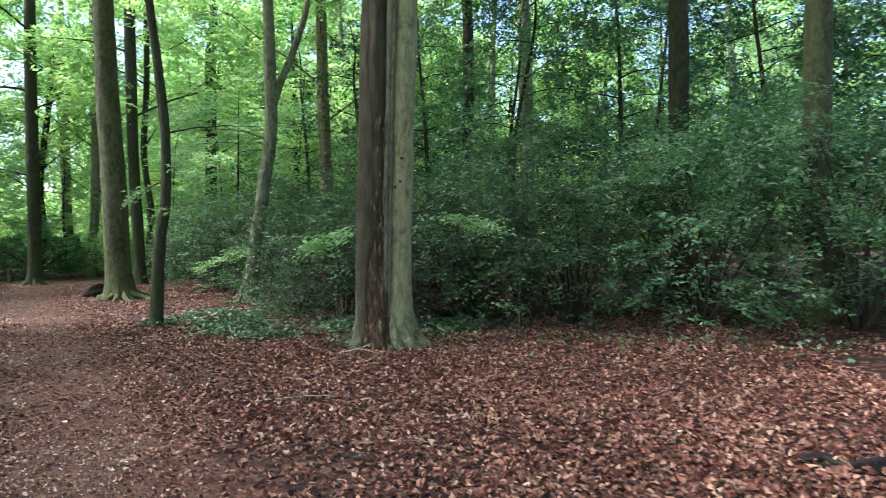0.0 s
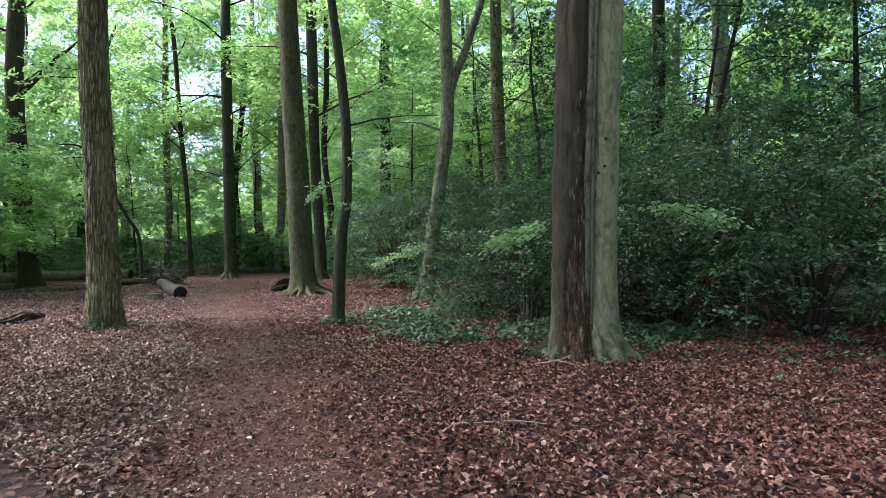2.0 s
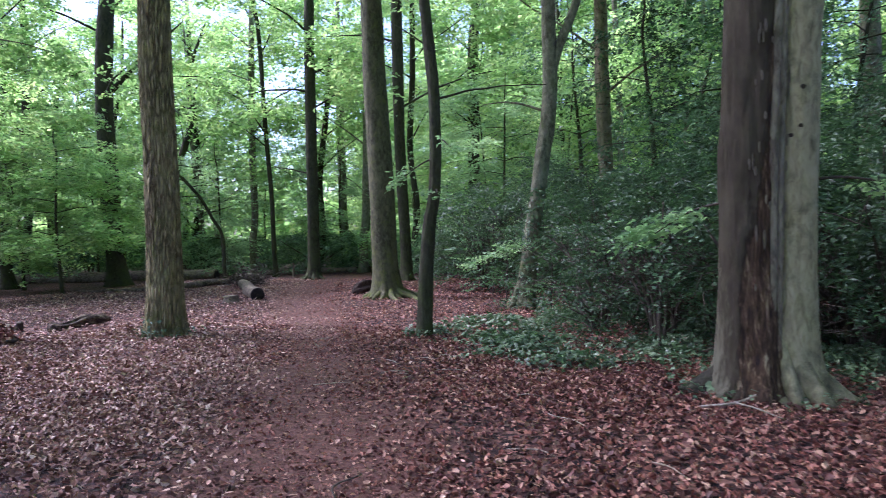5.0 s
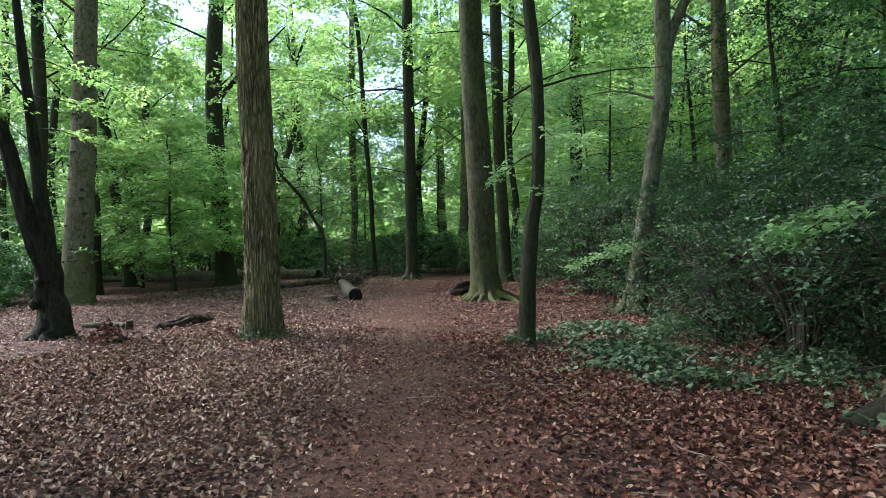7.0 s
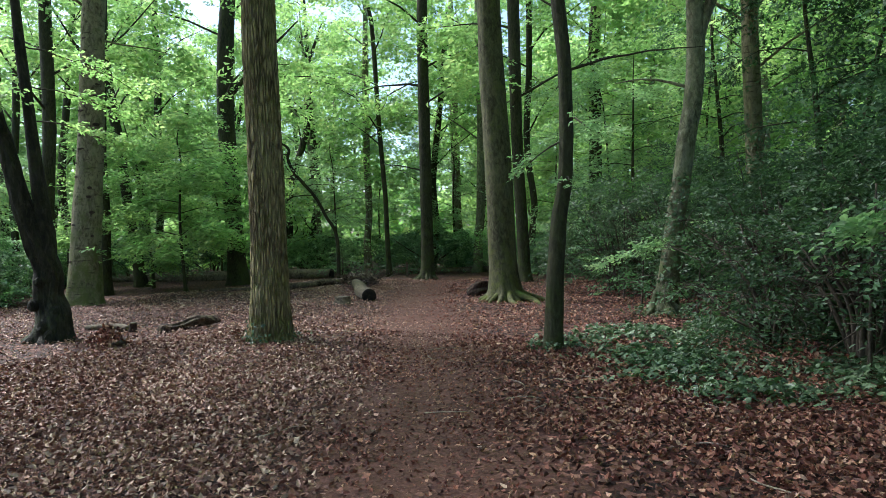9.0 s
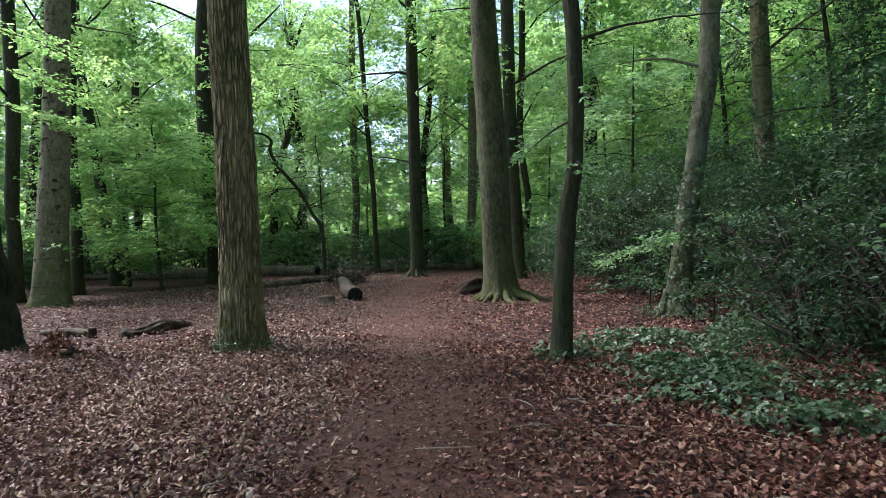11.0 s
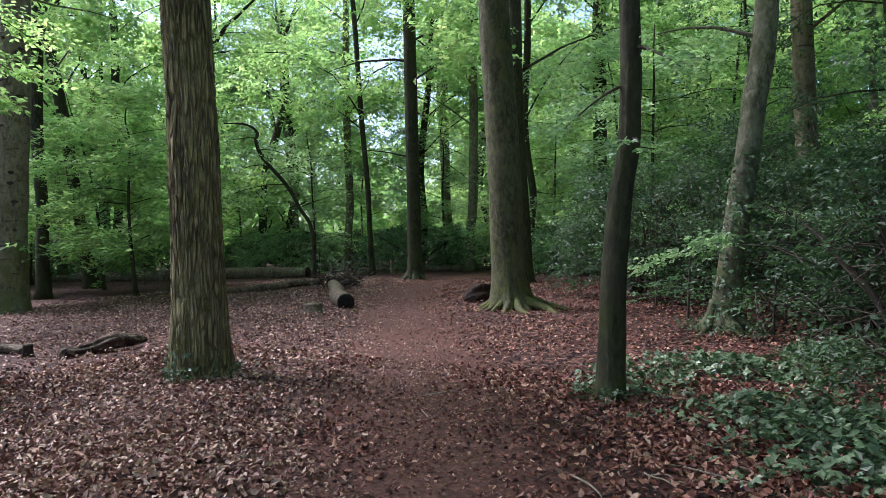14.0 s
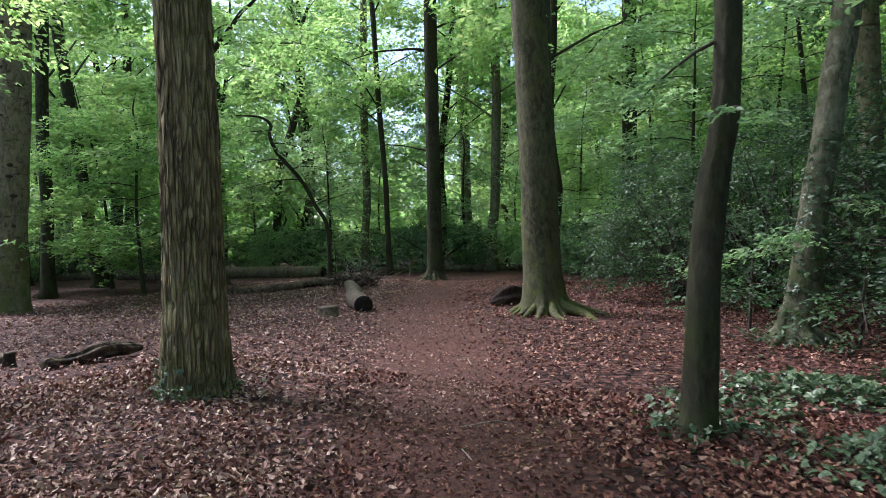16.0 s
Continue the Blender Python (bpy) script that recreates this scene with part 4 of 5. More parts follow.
for k, (foot, tall, wide) in enumerate(young):
    rng = np.random.default_rng(300 + k)
    grow("young_beech", "young beech with level layered boughs of light green leaves", foot, [(0, 0, 0, 0.06), (*rng.normal(0, 0.12, 2), tall * 0.4, 0.045), (*rng.normal(0, 0.3, 2), tall * 0.75, 0.03)], DARK, 300 + k,
         top=tall, sides=9, rows=26, limbs=17, limb_low=1.3, leaves=22000 if k < 2 else 13500, foliage=FRESH if k < 2 or k % 5 == 0 else MIDDLE, leaf=0.14 if k < 2 else 0.115, limb_length=wide, limb_rise=0.28, limb_sag=0.34, each=9, reach=0.55, tilt=0.22, far=True, group="young beeches under the tall trees")

# dark evergreens that stand close behind the shrubs
for k, (foot, tall, wide) in enumerate([((-2.6, 21.0), 8.5, 2.4), ((-0.4, 19.2), 9.0, 2.5), ((2.0, 18.0), 9.0, 2.6), ((4.6, 16.6), 8.5, 2.6), ((7.6, 15.4), 9.0, 2.6), ((10.2, 13.6), 8.5, 2.6), ((-5.2, 25.6), 9.5, 2.8), ((-1.6, 24.6), 10.0, 2.8), ((2.4, 22.6), 10.0, 2.8), ((6.6, 20.4), 10.0, 2.8), ((12.5, 17.5), 10.0, 3.0)]):
    rng = np.random.default_rng(360 + k)
    grow("holly_tree", "dark evergreen tree with small glossy leaves behind the shrubs", foot, [(0, 0, 0, 0.09), (*rng.normal(0, 0.12, 2), tall * 0.4, 0.07), (*rng.normal(0, 0.3, 2), tall * 0.75, 0.04)], DARK, 360 + k,
         # the brighter leaf tone stands for more light on these trees
         top=tall, sides=9, rows=26, limbs=16, limb_low=2.6, leaves=12000 if foot[0] > 5 else 5000 if foot[0] < -2 else 8000, foliage=SHADY if foot[0] < -0.5 and foot[1] < 24 else BRIGHTENED, leaf=0.115, limb_length=wide, limb_rise=0.3, limb_sag=0.45, each=8, reach=0.4, tilt=0.75, droop=0.35, far=True, group="dark evergreens behind the shrubs")

# ---- shrubs ----
edge = [((-7.3, 21.4), 1.7, 3.3), ((-5.6, 20.6), 1.8, 3.6), ((-3.6, 18.6), 1.8, 3.4), ((-2.2, 16.2), 1.7, 3.2), ((-0.7, 14.0), 1.8, 3.2), ((0.4, 12.2), 1.7, 3.0), ((2.2, 11.5), 1.9, 3.4), ((4.3, 10.9), 2.0, 3.7), ((6.3, 10.0), 2.0, 3.9), ((8.4, 8.9), 2.0, 3.8),
        ((-1.0, 18.6), 2.1, 4.0), ((1.8, 15.2), 2.2, 4.2), ((4.6, 13.9), 2.2, 4.3), ((7.4, 12.9), 2.2, 4.4), ((10.2, 11.2), 2.2, 4.2), ((-5.2, 23.8), 2.0, 3.8), ((-2.9, 14.5), 1.2, 2.5), ((-1.9, 12.7), 1.1, 2.3), ((-0.6, 11.9), 1.1, 2.1), ((-2.9, 13.4), 0.75, 0.8)]
for k, (foot, radius, tall) in enumerate(edge):
    # right of x 3 the brighter leaf tone takes the place of light
    shrub("dense shrub of small dark green leaves on thin crooked stems", foot, radius, tall, 500 + k, leaves=2200 if k > 18 else 4500 if k > 15 else 11500 if k < 10 else 9000, leaf=0.08 if k > 15 else (0.088 if k < 6 else 0.095) if k < 10 else 0.11, stems=18 if k < 10 or k > 15 else 9, skirt=0.5, bare=0.0 if k > 18 else 0.3 if k > 15 else (0.14 if k < 4 or k > 6 else 0.3) if k < 10 else 0.0, foliage=BRIGHTENED if foot[0] > 3 else SHADY)
kinds = [shrub("low dark shrub closing the far side of the clearing", (-30.5, 27.5), 2.6, 2.2, 560, 8000, 0.12, BRIGHTENED, 7, 0.3, "shrubs behind the clearing", 0.6, True),
         shrub("low dark shrub closing the far side of the clearing", (-25.5, 29.5), 2.7, 2.0, 561, 8000, 0.12, MIDDLE, 7, 0.3, "shrubs behind the clearing", 0.6, True),
         shrub("low dark shrub closing the far side of the clearing", (-21.0, 33.0), 2.6, 2.4, 562, 8000, 0.12, BRIGHTENED, 7, 0.3, "shrubs behind the clearing", 0.6, True)]
brng = np.random.default_rng(9)
for k, (x, y) in enumerate([(-34.5, 25.5), (-36, 21), (-33, 18.5), (-31, 14.5), (-28.5, 11.5), (-27.5, 13.0), (-23.5, 33.5), (-18.0, 35.0), (-14.5, 36.5), (-10.5, 34.5), (-9.0, 31.0), (-7.2, 27.0), (-28, 32), (-13.0, 32.0), (-36.5, 24.5), (-27.0, 9.0), (-38.5, 17.0), (-34.0, 16.6), (-26.5, 30.5), (-16.0, 33.8), (-33.5, 28.5), (-19.5, 31.6), (-5.5, 30.5), (-11.0, 30.0), (-24.8, 12.9), (-28.8, 14.4), (-23.0, 11.0)]):
    copy_thing(kinds[k % 3], pose(x, y, low(x, y), 0, 0, brng.uniform(0, 360)))

# the wood beyond, all round
frng = np.random.default_rng(12)
P, H, Fs, Vs, base_i = [], [], [], [], 0
for k in range(200):
    g = frng.uniform(0, 2 * np.pi)
    d = frng.uniform(62, 95)
    x, y = -3 + d * math.cos(g), 6 + d * math.sin(g)
    tall = frng.uniform(12, 20) * (0.62 if radians(122) < g < radians(127) else 1.0)
    v, f = tube(smooth_line([(x, y, -0.3, 0.25), (x + frng.normal(0, 0.4), y, tall * 0.5, 0.18), (x, y, tall, 0.05)], 6), 6)
    Vs.append(v), Fs.append(f + base_i)
    base_i += len(v)
    m = 70
    hh = frng.uniform(0.0, 1, m) ** 1.6 * (tall + 2) + 0.2
    P.append(np.stack([x + frng.normal(0, 2.6, m), y + frng.normal(0, 2.6, m), hh], 1))
    H.append(frng.uniform(0, 6.28, m))
for k in range(300):
    g, d = frng.uniform(0, 2 * np.pi), frng.uniform(50, 66)
    x, y, m = -3 + d * math.cos(g), 6 + d * math.sin(g), 26
    P.append(np.stack([x + frng.normal(0, 2.2, m), y + frng.normal(0, 2.2, m), 0.2 + 6.5 * frng.uniform(0, 1, m) ** 1.3], 1))
    H.append(frng.uniform(0, 6.28, m))
woods = tagged(new("far_woods"), "distant wood of leafy trees closing the view all round", "woods", kind="stuff")
part("trunks", mesh_of("trunks", np.vstack(Vs), np.vstack(Fs), DARK), woods)
c, ax, no, ln = sprays(frng, np.vstack(P), np.concatenate(H), 9, 2.2, 0.9, 0.8)
part("leaves", leaf_mesh("leaves", c, ax, no, ln, ln * 0.6, FRESH, None), woods)
# unseen tall trees behind the walker, added as enclosure and overhead shade
for k, (x, y) in enumerate([(4, -5), (-6, -4), (9, 1), (-10.5, 5.0), (0, -12), (-15, -8), (12, -9), (-17, 5), (14, 4), (-5, -18), (-2.5, -2.0)]):
    grow("woodland_tree", "tall slim woodland tree with a leafy high crown", (x, y), [(0, 0, 0, 0.26), (0.05, 0, 2, 0.21), (0.2, 0.1, 8, 0.18)], DARK, 700 + k, top=17, sides=14, rows=28, limbs=8, limb_low=7, leaves=1600, foliage=FRESH, leaf=0.5, limb_length=6.5, group="slim trees of the wood")


# ---- lying wood ----
def lying(name, label, pts, material, seed, sides=20, rows=40, knobbly=0.08, cut=None, category="log"):
    """A lying log or branch through the points (x, y, height of its middle, r), with sawn ends where asked for."""
    x, y = pts[0][:2]
    thing = new(name)
    z0 = low(x, y)
    thing.location = (x, y, z0)
    tagged(thing, label, category)
    rel = [(px - x, py - y, low(px, py) - z0 + pz, pr) for px, py, pz, pr in pts]
    line = smooth_line(rel, rows)
    part("bark", mesh_of("bark", *tube(line, sides, stem_shape(seed, 0, 3, 1, knobbly)), material), thing)
    if cut:
        for a, b in ((line[0], line[1]), (line[-1], line[-2])):
            d = (a - b)[:3]
            d /= np.linalg.norm(d)
            disc = np.vstack([np.append(a[:3] - d * 0.02, a[3] * 1.0), np.append(a[:3] + d * 0.012, a[3] * 0.98), np.append(a[:3] + d * 0.014, a[3] * 0.5)])
            part("sawn_end", mesh_of("sawn_end", *tube(disc, 18), cut), thing, "dark weathered sawn end")
    return thing


lying("lying_log", "long fallen trunk lying across the back of the clearing", [(-31.4, 24.3, 0.16, 0.27), (-28, 25.2, 0.17, 0.28), (-25, 26.2, 0.18, 0.27), (-22.0, 27.1, 0.17, 0.25)], LOG, 1, 22, 60, 0.06, CUT)
lying("lying_log", "thinner fallen trunk lying in line with the long one", [(-36.0, 22.9, 0.10, 0.16), (-34.0, 23.5, 0.11, 0.18), (-31.7, 24.1, 0.11, 0.17)], LOG, 2, 18, 30, 0.08, CUT)
lying("lying_log", "slim fallen trunk behind the dark tree", [(-22.3, 29.9, 0.09, 0.14), (-19.5, 30.4, 0.10, 0.15), (-16.0, 31.6, 0.09, 0.14), (-13.0, 32.0, 0.09, 0.13)], LOG, 3, 16, 40, 0.06, CUT)
lying("log", "short sawn log pointing at the path, dark at its cut end", [(-16.75, 22.3, 0.12, 0.165), (-14.95, 20.3, 0.13, 0.18), (-13.75, 18.8, 0.14, 0.185), (-12.5, 17.56, 0.14, 0.185)], LOG, 4, 28, 50, 0.05, CUT)
lying("log", "dark sawn block at the far end of the log", [(-17.9, 23.4, 0.17, 0.22), (-17.2, 23.9, 0.18, 0.22)], LOG, 14, 22, 20, 0.06, CUT)
lying("fallen_branch", "long crooked fallen branch, bare and dark", [(-21.0, 19.1, 0.05, 0.06), (-19.2, 20.0, 0.06, 0.10), (-18.4, 21.3, 0.10, 0.12), (-18.3, 22.4, 0.14, 0.12), (-18.0, 23.3, 0.12, 0.10)], DECAY, 5, 12, 40, 0.16, None, "branch")
lying("dead_log", "rotting log with its bark falling off, lying on the leaves", [(-12.47, 11.46, 0.04, 0.05), (-12.46, 11.56, 0.06, 0.10), (-12.43, 11.72, 0.05, 0.085), (-12.38, 11.9, 0.08, 0.075), (-12.34, 12.08, 0.12, 0.10), (-12.30, 12.27, 0.125, 0.095), (-12.28, 12.45, 0.11, 0.08), (-12.26, 12.62, 0.09, 0.035)], DECAY, 6, 40, 130, 0.42)
lying("dead_branch", "short broken branch half sunk in the leaves", [(-11.9, 10.15, 0.04, 0.05), (-11.6, 10.2, 0.07, 0.06), (-11.35, 10.0, 0.09, 0.045), (-11.2, 9.8, 0.12, 0.02)], TWIG, 7, 10, 24, 0.3, None, "branch")
lying("fallen_branch", "dark fallen branch near the old tree stub", [(-14.6, 11.4, 0.04, 0.06), (-14.0, 11.6, 0.07, 0.07), (-13.6, 11.6, 0.06, 0.05)], LOG, 8, 10, 20, 0.25, None, "branch")

# black hollow-shaped patch among the leaves, built as a knobbly lump
lying("rotten_chunk", "near-black knobbly lump sunk in the leaves", [(2.3, 4.3, 0.0, 0.03), (2.45, 4.28, 0.02, 0.045), (2.55, 4.2, 0.0, 0.035), (2.7, 4.16, 0.02, 0.055), (2.85, 4.2, 0.01, 0.04), (3.0, 4.1, 0.02, 0.05), (3.15, 4.15, 0.0, 0.02)], CUT, 9, 28, 70, 0.8)


def upright(name, label, x, y, tall, r, seed, material=LOG, lean=0.0):
    thing = new(name)
    thing.location = (x, y, low(x, y))
    tagged(thing, label, "stump" if "stump" in name else "post")
    line = smooth_line([(0, 0, -0.08, r * 1.15), (lean * 0.5, 0, tall * 0.5, r), (lean, 0, tall, r * 0.97)], 16)
    part("body", mesh_of("body", *tube(line, 24, stem_shape(seed, 0.2, 5, 0.1, 0.1)), material), thing)
    disc = np.array([(lean, 0, tall - 0.02, r * 0.9), (lean, 0, tall + 0.008, r * 0.88), (lean, 0, tall + 0.01, r * 0.4)])
    part("top", mesh_of("top", *tube(disc, 18), LOG), thing, "weathered sawn top")


upright("tree_stump", "low sawn stump beside the log", -12.7, 16.75, 0.17, 0.19, 31)
lying("rotten_stump", "dark rotten broken stump close behind the beech roots", [(-10.62, 19.35, 0.05, 0.06), (-10.5, 19.45, 0.10, 0.15), (-10.33, 19.6, 0.17, 0.20), (-10.15, 19.75, 0.16, 0.17), (-10.0, 19.85, 0.1, 0.05)], ROT, 32, 36, 60, 0.95, None, "stump")
upright("post", "short grey wooden post by the fallen trunk", -18.5, 28.05, 0.62, 0.055, 33, LOG)
upright("tree_stump", "thin snapped stub standing in the leaves", -13.3, 11.5, 0.17, 0.065, 34, ROT, 0.03)

# brush heap by the far end of the log
xrng = np.random.default_rng(91)
brush = new("brush_heap")
brush.location = (-17.0, 22.9, low(-17.0, 22.9))
tagged(brush, "heap of dead brown brushwood by the log's far end", "brushwood")
for k in range(46):
    a0, ln_ = xrng.uniform(0, 6.28), xrng.uniform(0.4, 1.1)
    x0, y0, z0 = xrng.normal(0, 0.35), xrng.normal(0, 0.35), xrng.uniform(0, 0.35)
    rise = xrng.uniform(0.0, 0.6)
    pts = [(x0, y0, z0 - 0.05, 0.014), (x0 + ln_ * 0.5 * math.cos(a0), y0 + ln_ * 0.5 * math.sin(a0), z0 + rise * ln_ * 0.6, 0.010), (x0 + ln_ * math.cos(a0 + 0.3), y0 + ln_ * math.sin(a0 + 0.3), z0 + rise * ln_ * 0.9, 0.004)]
    part("twig", mesh_of("twig", *tube(smooth_line(pts, 7), 5), STICK if k % 4 == 0 else LOG), brush)
hn = 500
hp = xrng.normal(0, 0.36, (hn, 3))
hp[:, 2] = np.abs(hp[:, 2]) * 0.9 + 0.02
part("leaves", leaf_mesh("leaves", hp, xrng.normal(0, 1, (hn, 3)), xrng.normal(0, 1, (hn, 3)), 0.10 * xrng.uniform(0.6, 1.3, hn), 0.05, LITTER_DARK, True, 0.2, 0.1), brush, "dead brown leaves")["kind"] = "stuff"
# bare twigs poking up by the far end of the log
for k, (dx, dy, dz, r) in enumerate([(-0.5, 0.2, 0.9, 0.018), (0.3, 0.1, 0.7, 0.014), (-0.1, -0.2, 1.1, 0.016), (0.6, 0.3, 0.45, 0.012), (-0.8, 0.1, 0.5, 0.013)]):
    x, y = -17.3 + 0.16 * k, 23.2 + 0.1 * k
    twig_line = smooth_line([(0, 0, -0.05, r), (dx * 0.4, dy * 0.4, dz * 0.5, r * 0.8), (dx, dy, dz, r * 0.3)], 10)
    ob = new("twig", mesh_of("twig", *tube(twig_line, 6), STICK if k % 2 else TWIG))
    ob.location = (x, y, low(x, y))
    tagged(ob, "bare twig poking up beside the lying log", "stick", "twigs by the log")

# sticks on the leaves
krng = np.random.default_rng(44)
sticks = [(-1.95, 6.35, 0.95, 8), (-2.6, 8.3, 0.5, -40), (-1.7, 7.4, 0.4, -50), (1.3, 7.6, 1.1, 20), (-3.1, 8.6, 0.4, 30), (-5.9, 7.6, 0.45, 70), (-4.2, 9.7, 0.5, 15), (-0.7, 4.9, 0.6, 0), (-5.0, 10.2, 0.5, -50), (-6.9, 11.6, 0.4, 40), (-1.2, 5.6, 0.35, 100)]
for k in range(12):
    sticks.append((krng.uniform(-5.0, -2.6), krng.uniform(9.0, 10.6), krng.uniform(0.2, 0.55), krng.uniform(-70, 30)))
for k in range(34):
    sticks.append((krng.uniform(-11, 3), krng.uniform(4, 14), krng.uniform(0.15, 0.5), krng.uniform(0, 180)))
for k, (x, y, length, ang) in enumerate(sticks):
    ca, sa = math.cos(radians(ang)), math.sin(radians(ang))
    w = krng.normal(0, 0.05 if k < 11 else 0.11, 3) * length
    r = 0.0035 + 0.006 * length * krng.uniform(0.6, 1.2)
    pts = [(0, 0, 0, r), (length * 0.35 * ca - w[0] * sa, length * 0.35 * sa + w[0] * ca, 0.012, r), (length * 0.7 * ca - w[1] * sa, length * 0.7 * sa + w[1] * ca, 0.016, r * 0.8), (length * ca, length * sa, 0.0, r * 0.4)]
    ob = new("stick", mesh_of("stick", *tube(smooth_line(pts, 10), 6), STICK if k < 23 or k % 3 == 0 else TWIG))
    ob.location = (x, y, low(x, y) + 0.022)
    tagged(ob, "thin bare stick lying on the fallen leaves", "stick", "sticks on the woodland floor")
# pale forked stick against the split tree's roots
fork = new("forked_stick")
fork.location = (-1.15, 8.72, low(-1.15, 8.72) + 0.02)
tagged(fork, "pale forked stick leaning on the split tree's roots", "stick")
for name, pts in (("stem", [(-0.28, 0, 0.01, 0.012), (0, 0, 0.06, 0.012), (0.16, 0.05, 0.12, 0.009)]), ("twig", [(0, 0, 0.06, 0.009), (0.15, -0.1, 0.05, 0.008), (0.33, -0.18, 0.0, 0.005)])):
    part(name, mesh_of(name, *tube(smooth_line(pts, 10), 6), STICK), fork)


# ---- ivy and seedlings ----
def inside(x, y, ring):
    ring = np.asarray(ring)
    hit = np.zeros(len(x), bool)
    for (ax_, ay_), (bx_, by_) in zip(ring, np.roll(ring, -1, 0)):
        cross = ((ay_ > y) != (by_ > y)) & (x < (bx_ - ax_) * (y - ay_) / (by_ - ay_ + 1e-12) + ax_)
        hit ^= cross
    return hit


def ground_leaves(rng, x, y, tall, leaf):
    n = len(x)
    z = height(x, y) + tall * rng.uniform(0.15, 1, n)
    g = rng.uniform(0, 2 * np.pi, n)
    axis = np.stack([np.cos(g), np.sin(g), rng.normal(-0.25, 0.3, n)], 1)
    nor = np.stack([rng.normal(0, 0.6, n), rng.normal(0, 0.6, n), np.ones(n)], 1)
    ln = leaf * rng.uniform(0.5, 1.3, n)
    return np.stack([x, y, z], 1), axis, nor, ln


def ivy_mesh(name, c, axis, normal, ln, wide=1.0):
    """Three-lobed ivy leaves as one mesh, each cupped about its middle rib."""
    axis = axis / np.linalg.norm(axis, axis=1)[:, None]
    side = np.cross(normal, axis)
    side /= np.linalg.norm(side, axis=1)[:, None] + 1e-9
    up_ = np.cross(axis, side)
    L = np.asarray(ln)[:, None]
    def at(a, s_, h):
        return c + axis * L * a + side * L * wide * s_ + up_ * L * h
    v = np.stack([at(0, 0, 0), at(0.45, 0.27, 0.04), at(0.88, 0, -0.08), at(0.45, -0.27, 0.04), at(0.48, 0.55, -0.02), at(0.1, 0.46, -0.02), at(-0.16, 0.22, -0.03),
                  at(0.48, -0.55, -0.02), at(0.1, -0.46, -0.02), at(-0.16, -0.22, -0.03)], 1).reshape(-1, 3)
    f = (np.arange(len(c))[:, None] * 10 + np.array([0, 1, 2, 3, 0, 5, 4, 1, 0, 3, 7, 8])).reshape(-1, 4)
    return mesh_of(name, v, f, IVY, smooth=False)


irng = np.random.default_rng(55)
bed = [(-5.7, 12.7), (-5.35, 11.65), (-4.6, 11.1), (-4.1, 10.4), (-3.3, 10.05), (-1.7, 10.0), (-0.2, 9.95), (1.6, 9.9), (2.6, 10.6), (1.0, 12.6), (-0.6, 14.6), (-2.2, 16.8), (-3.8, 17.2), (-4.9, 15.9), (-5.0, 14.2)]
x, y = irng.uniform(-6, 2.6, 52000), irng.uniform(9.7, 17.2, 52000)
thick = value_noise(np.stack([x * 1.1, y * 1.1, x * 0], 1), 8) + 0.5 * value_noise(np.stack([x * 3.1, y * 3.1, x * 0], 1), 18)
thick = thick - 0.3 * np.clip((-4.5 - x) / 0.5, 0, 1)
keep = inside(x + irng.normal(0, 0.12, len(x)), y + irng.normal(0, 0.12, len(x)), bed) & (thick > irng.uniform(-0.5, 0.7, len(x)))
x, y, thick = x[keep], y[keep], thick[keep]
c, ax, no, ln = ground_leaves(irng, x, y, 0.04 + 0.17 * np.clip(thick + 0.3, 0, 1), 0.07)
tagged(new("ivy_bed", ivy_mesh("ivy_bed", c, ax, no, ln)), "carpet of glossy green ivy at the shrubs' edge", "ivy", kind="stuff")
x, y = irng.uniform(0.3, 8, 1500), irng.uniform(7.4, 9.9, 1500)
keep = np.abs(y - (9.9 - 0.28 * x)) < irng.exponential(0.35, 1500)
c, ax, no, ln = ground_leaves(irng, x[keep], y[keep], np.full(keep.sum(), 0.14), 0.08)
tagged(new("ivy_fringe", ivy_mesh("ivy_fringe", c, ax, no, ln)), "thin fringe of ivy and seedlings before the shrubs", "ivy", kind="stuff")
for (tx, ty, r, n, label) in ((-9.72, 11.48, 0.38, 150, "small ivy climbing round the oak's foot"), (-5.3, 12.06, 0.24, 130, "ivy tuft at the young tree's foot"), (-5.0, 16.75, 0.5, 260, "ivy at the leaning tree's foot"), (-0.83, 9.55, 0.75, 160, "ivy about the split tree's roots")):
    g = irng.uniform(0, 6.28, n)
    d = r * (0.85 + np.abs(irng.normal(0, 0.25, n)))
    c, ax, no, ln = ground_leaves(irng, tx + d * np.cos(g), ty + d * np.sin(g), np.full(n, 0.16), 0.062)
    tagged(new("ivy", ivy_mesh("ivy", c, ax, no, ln)), label, "ivy", kind="stuff")
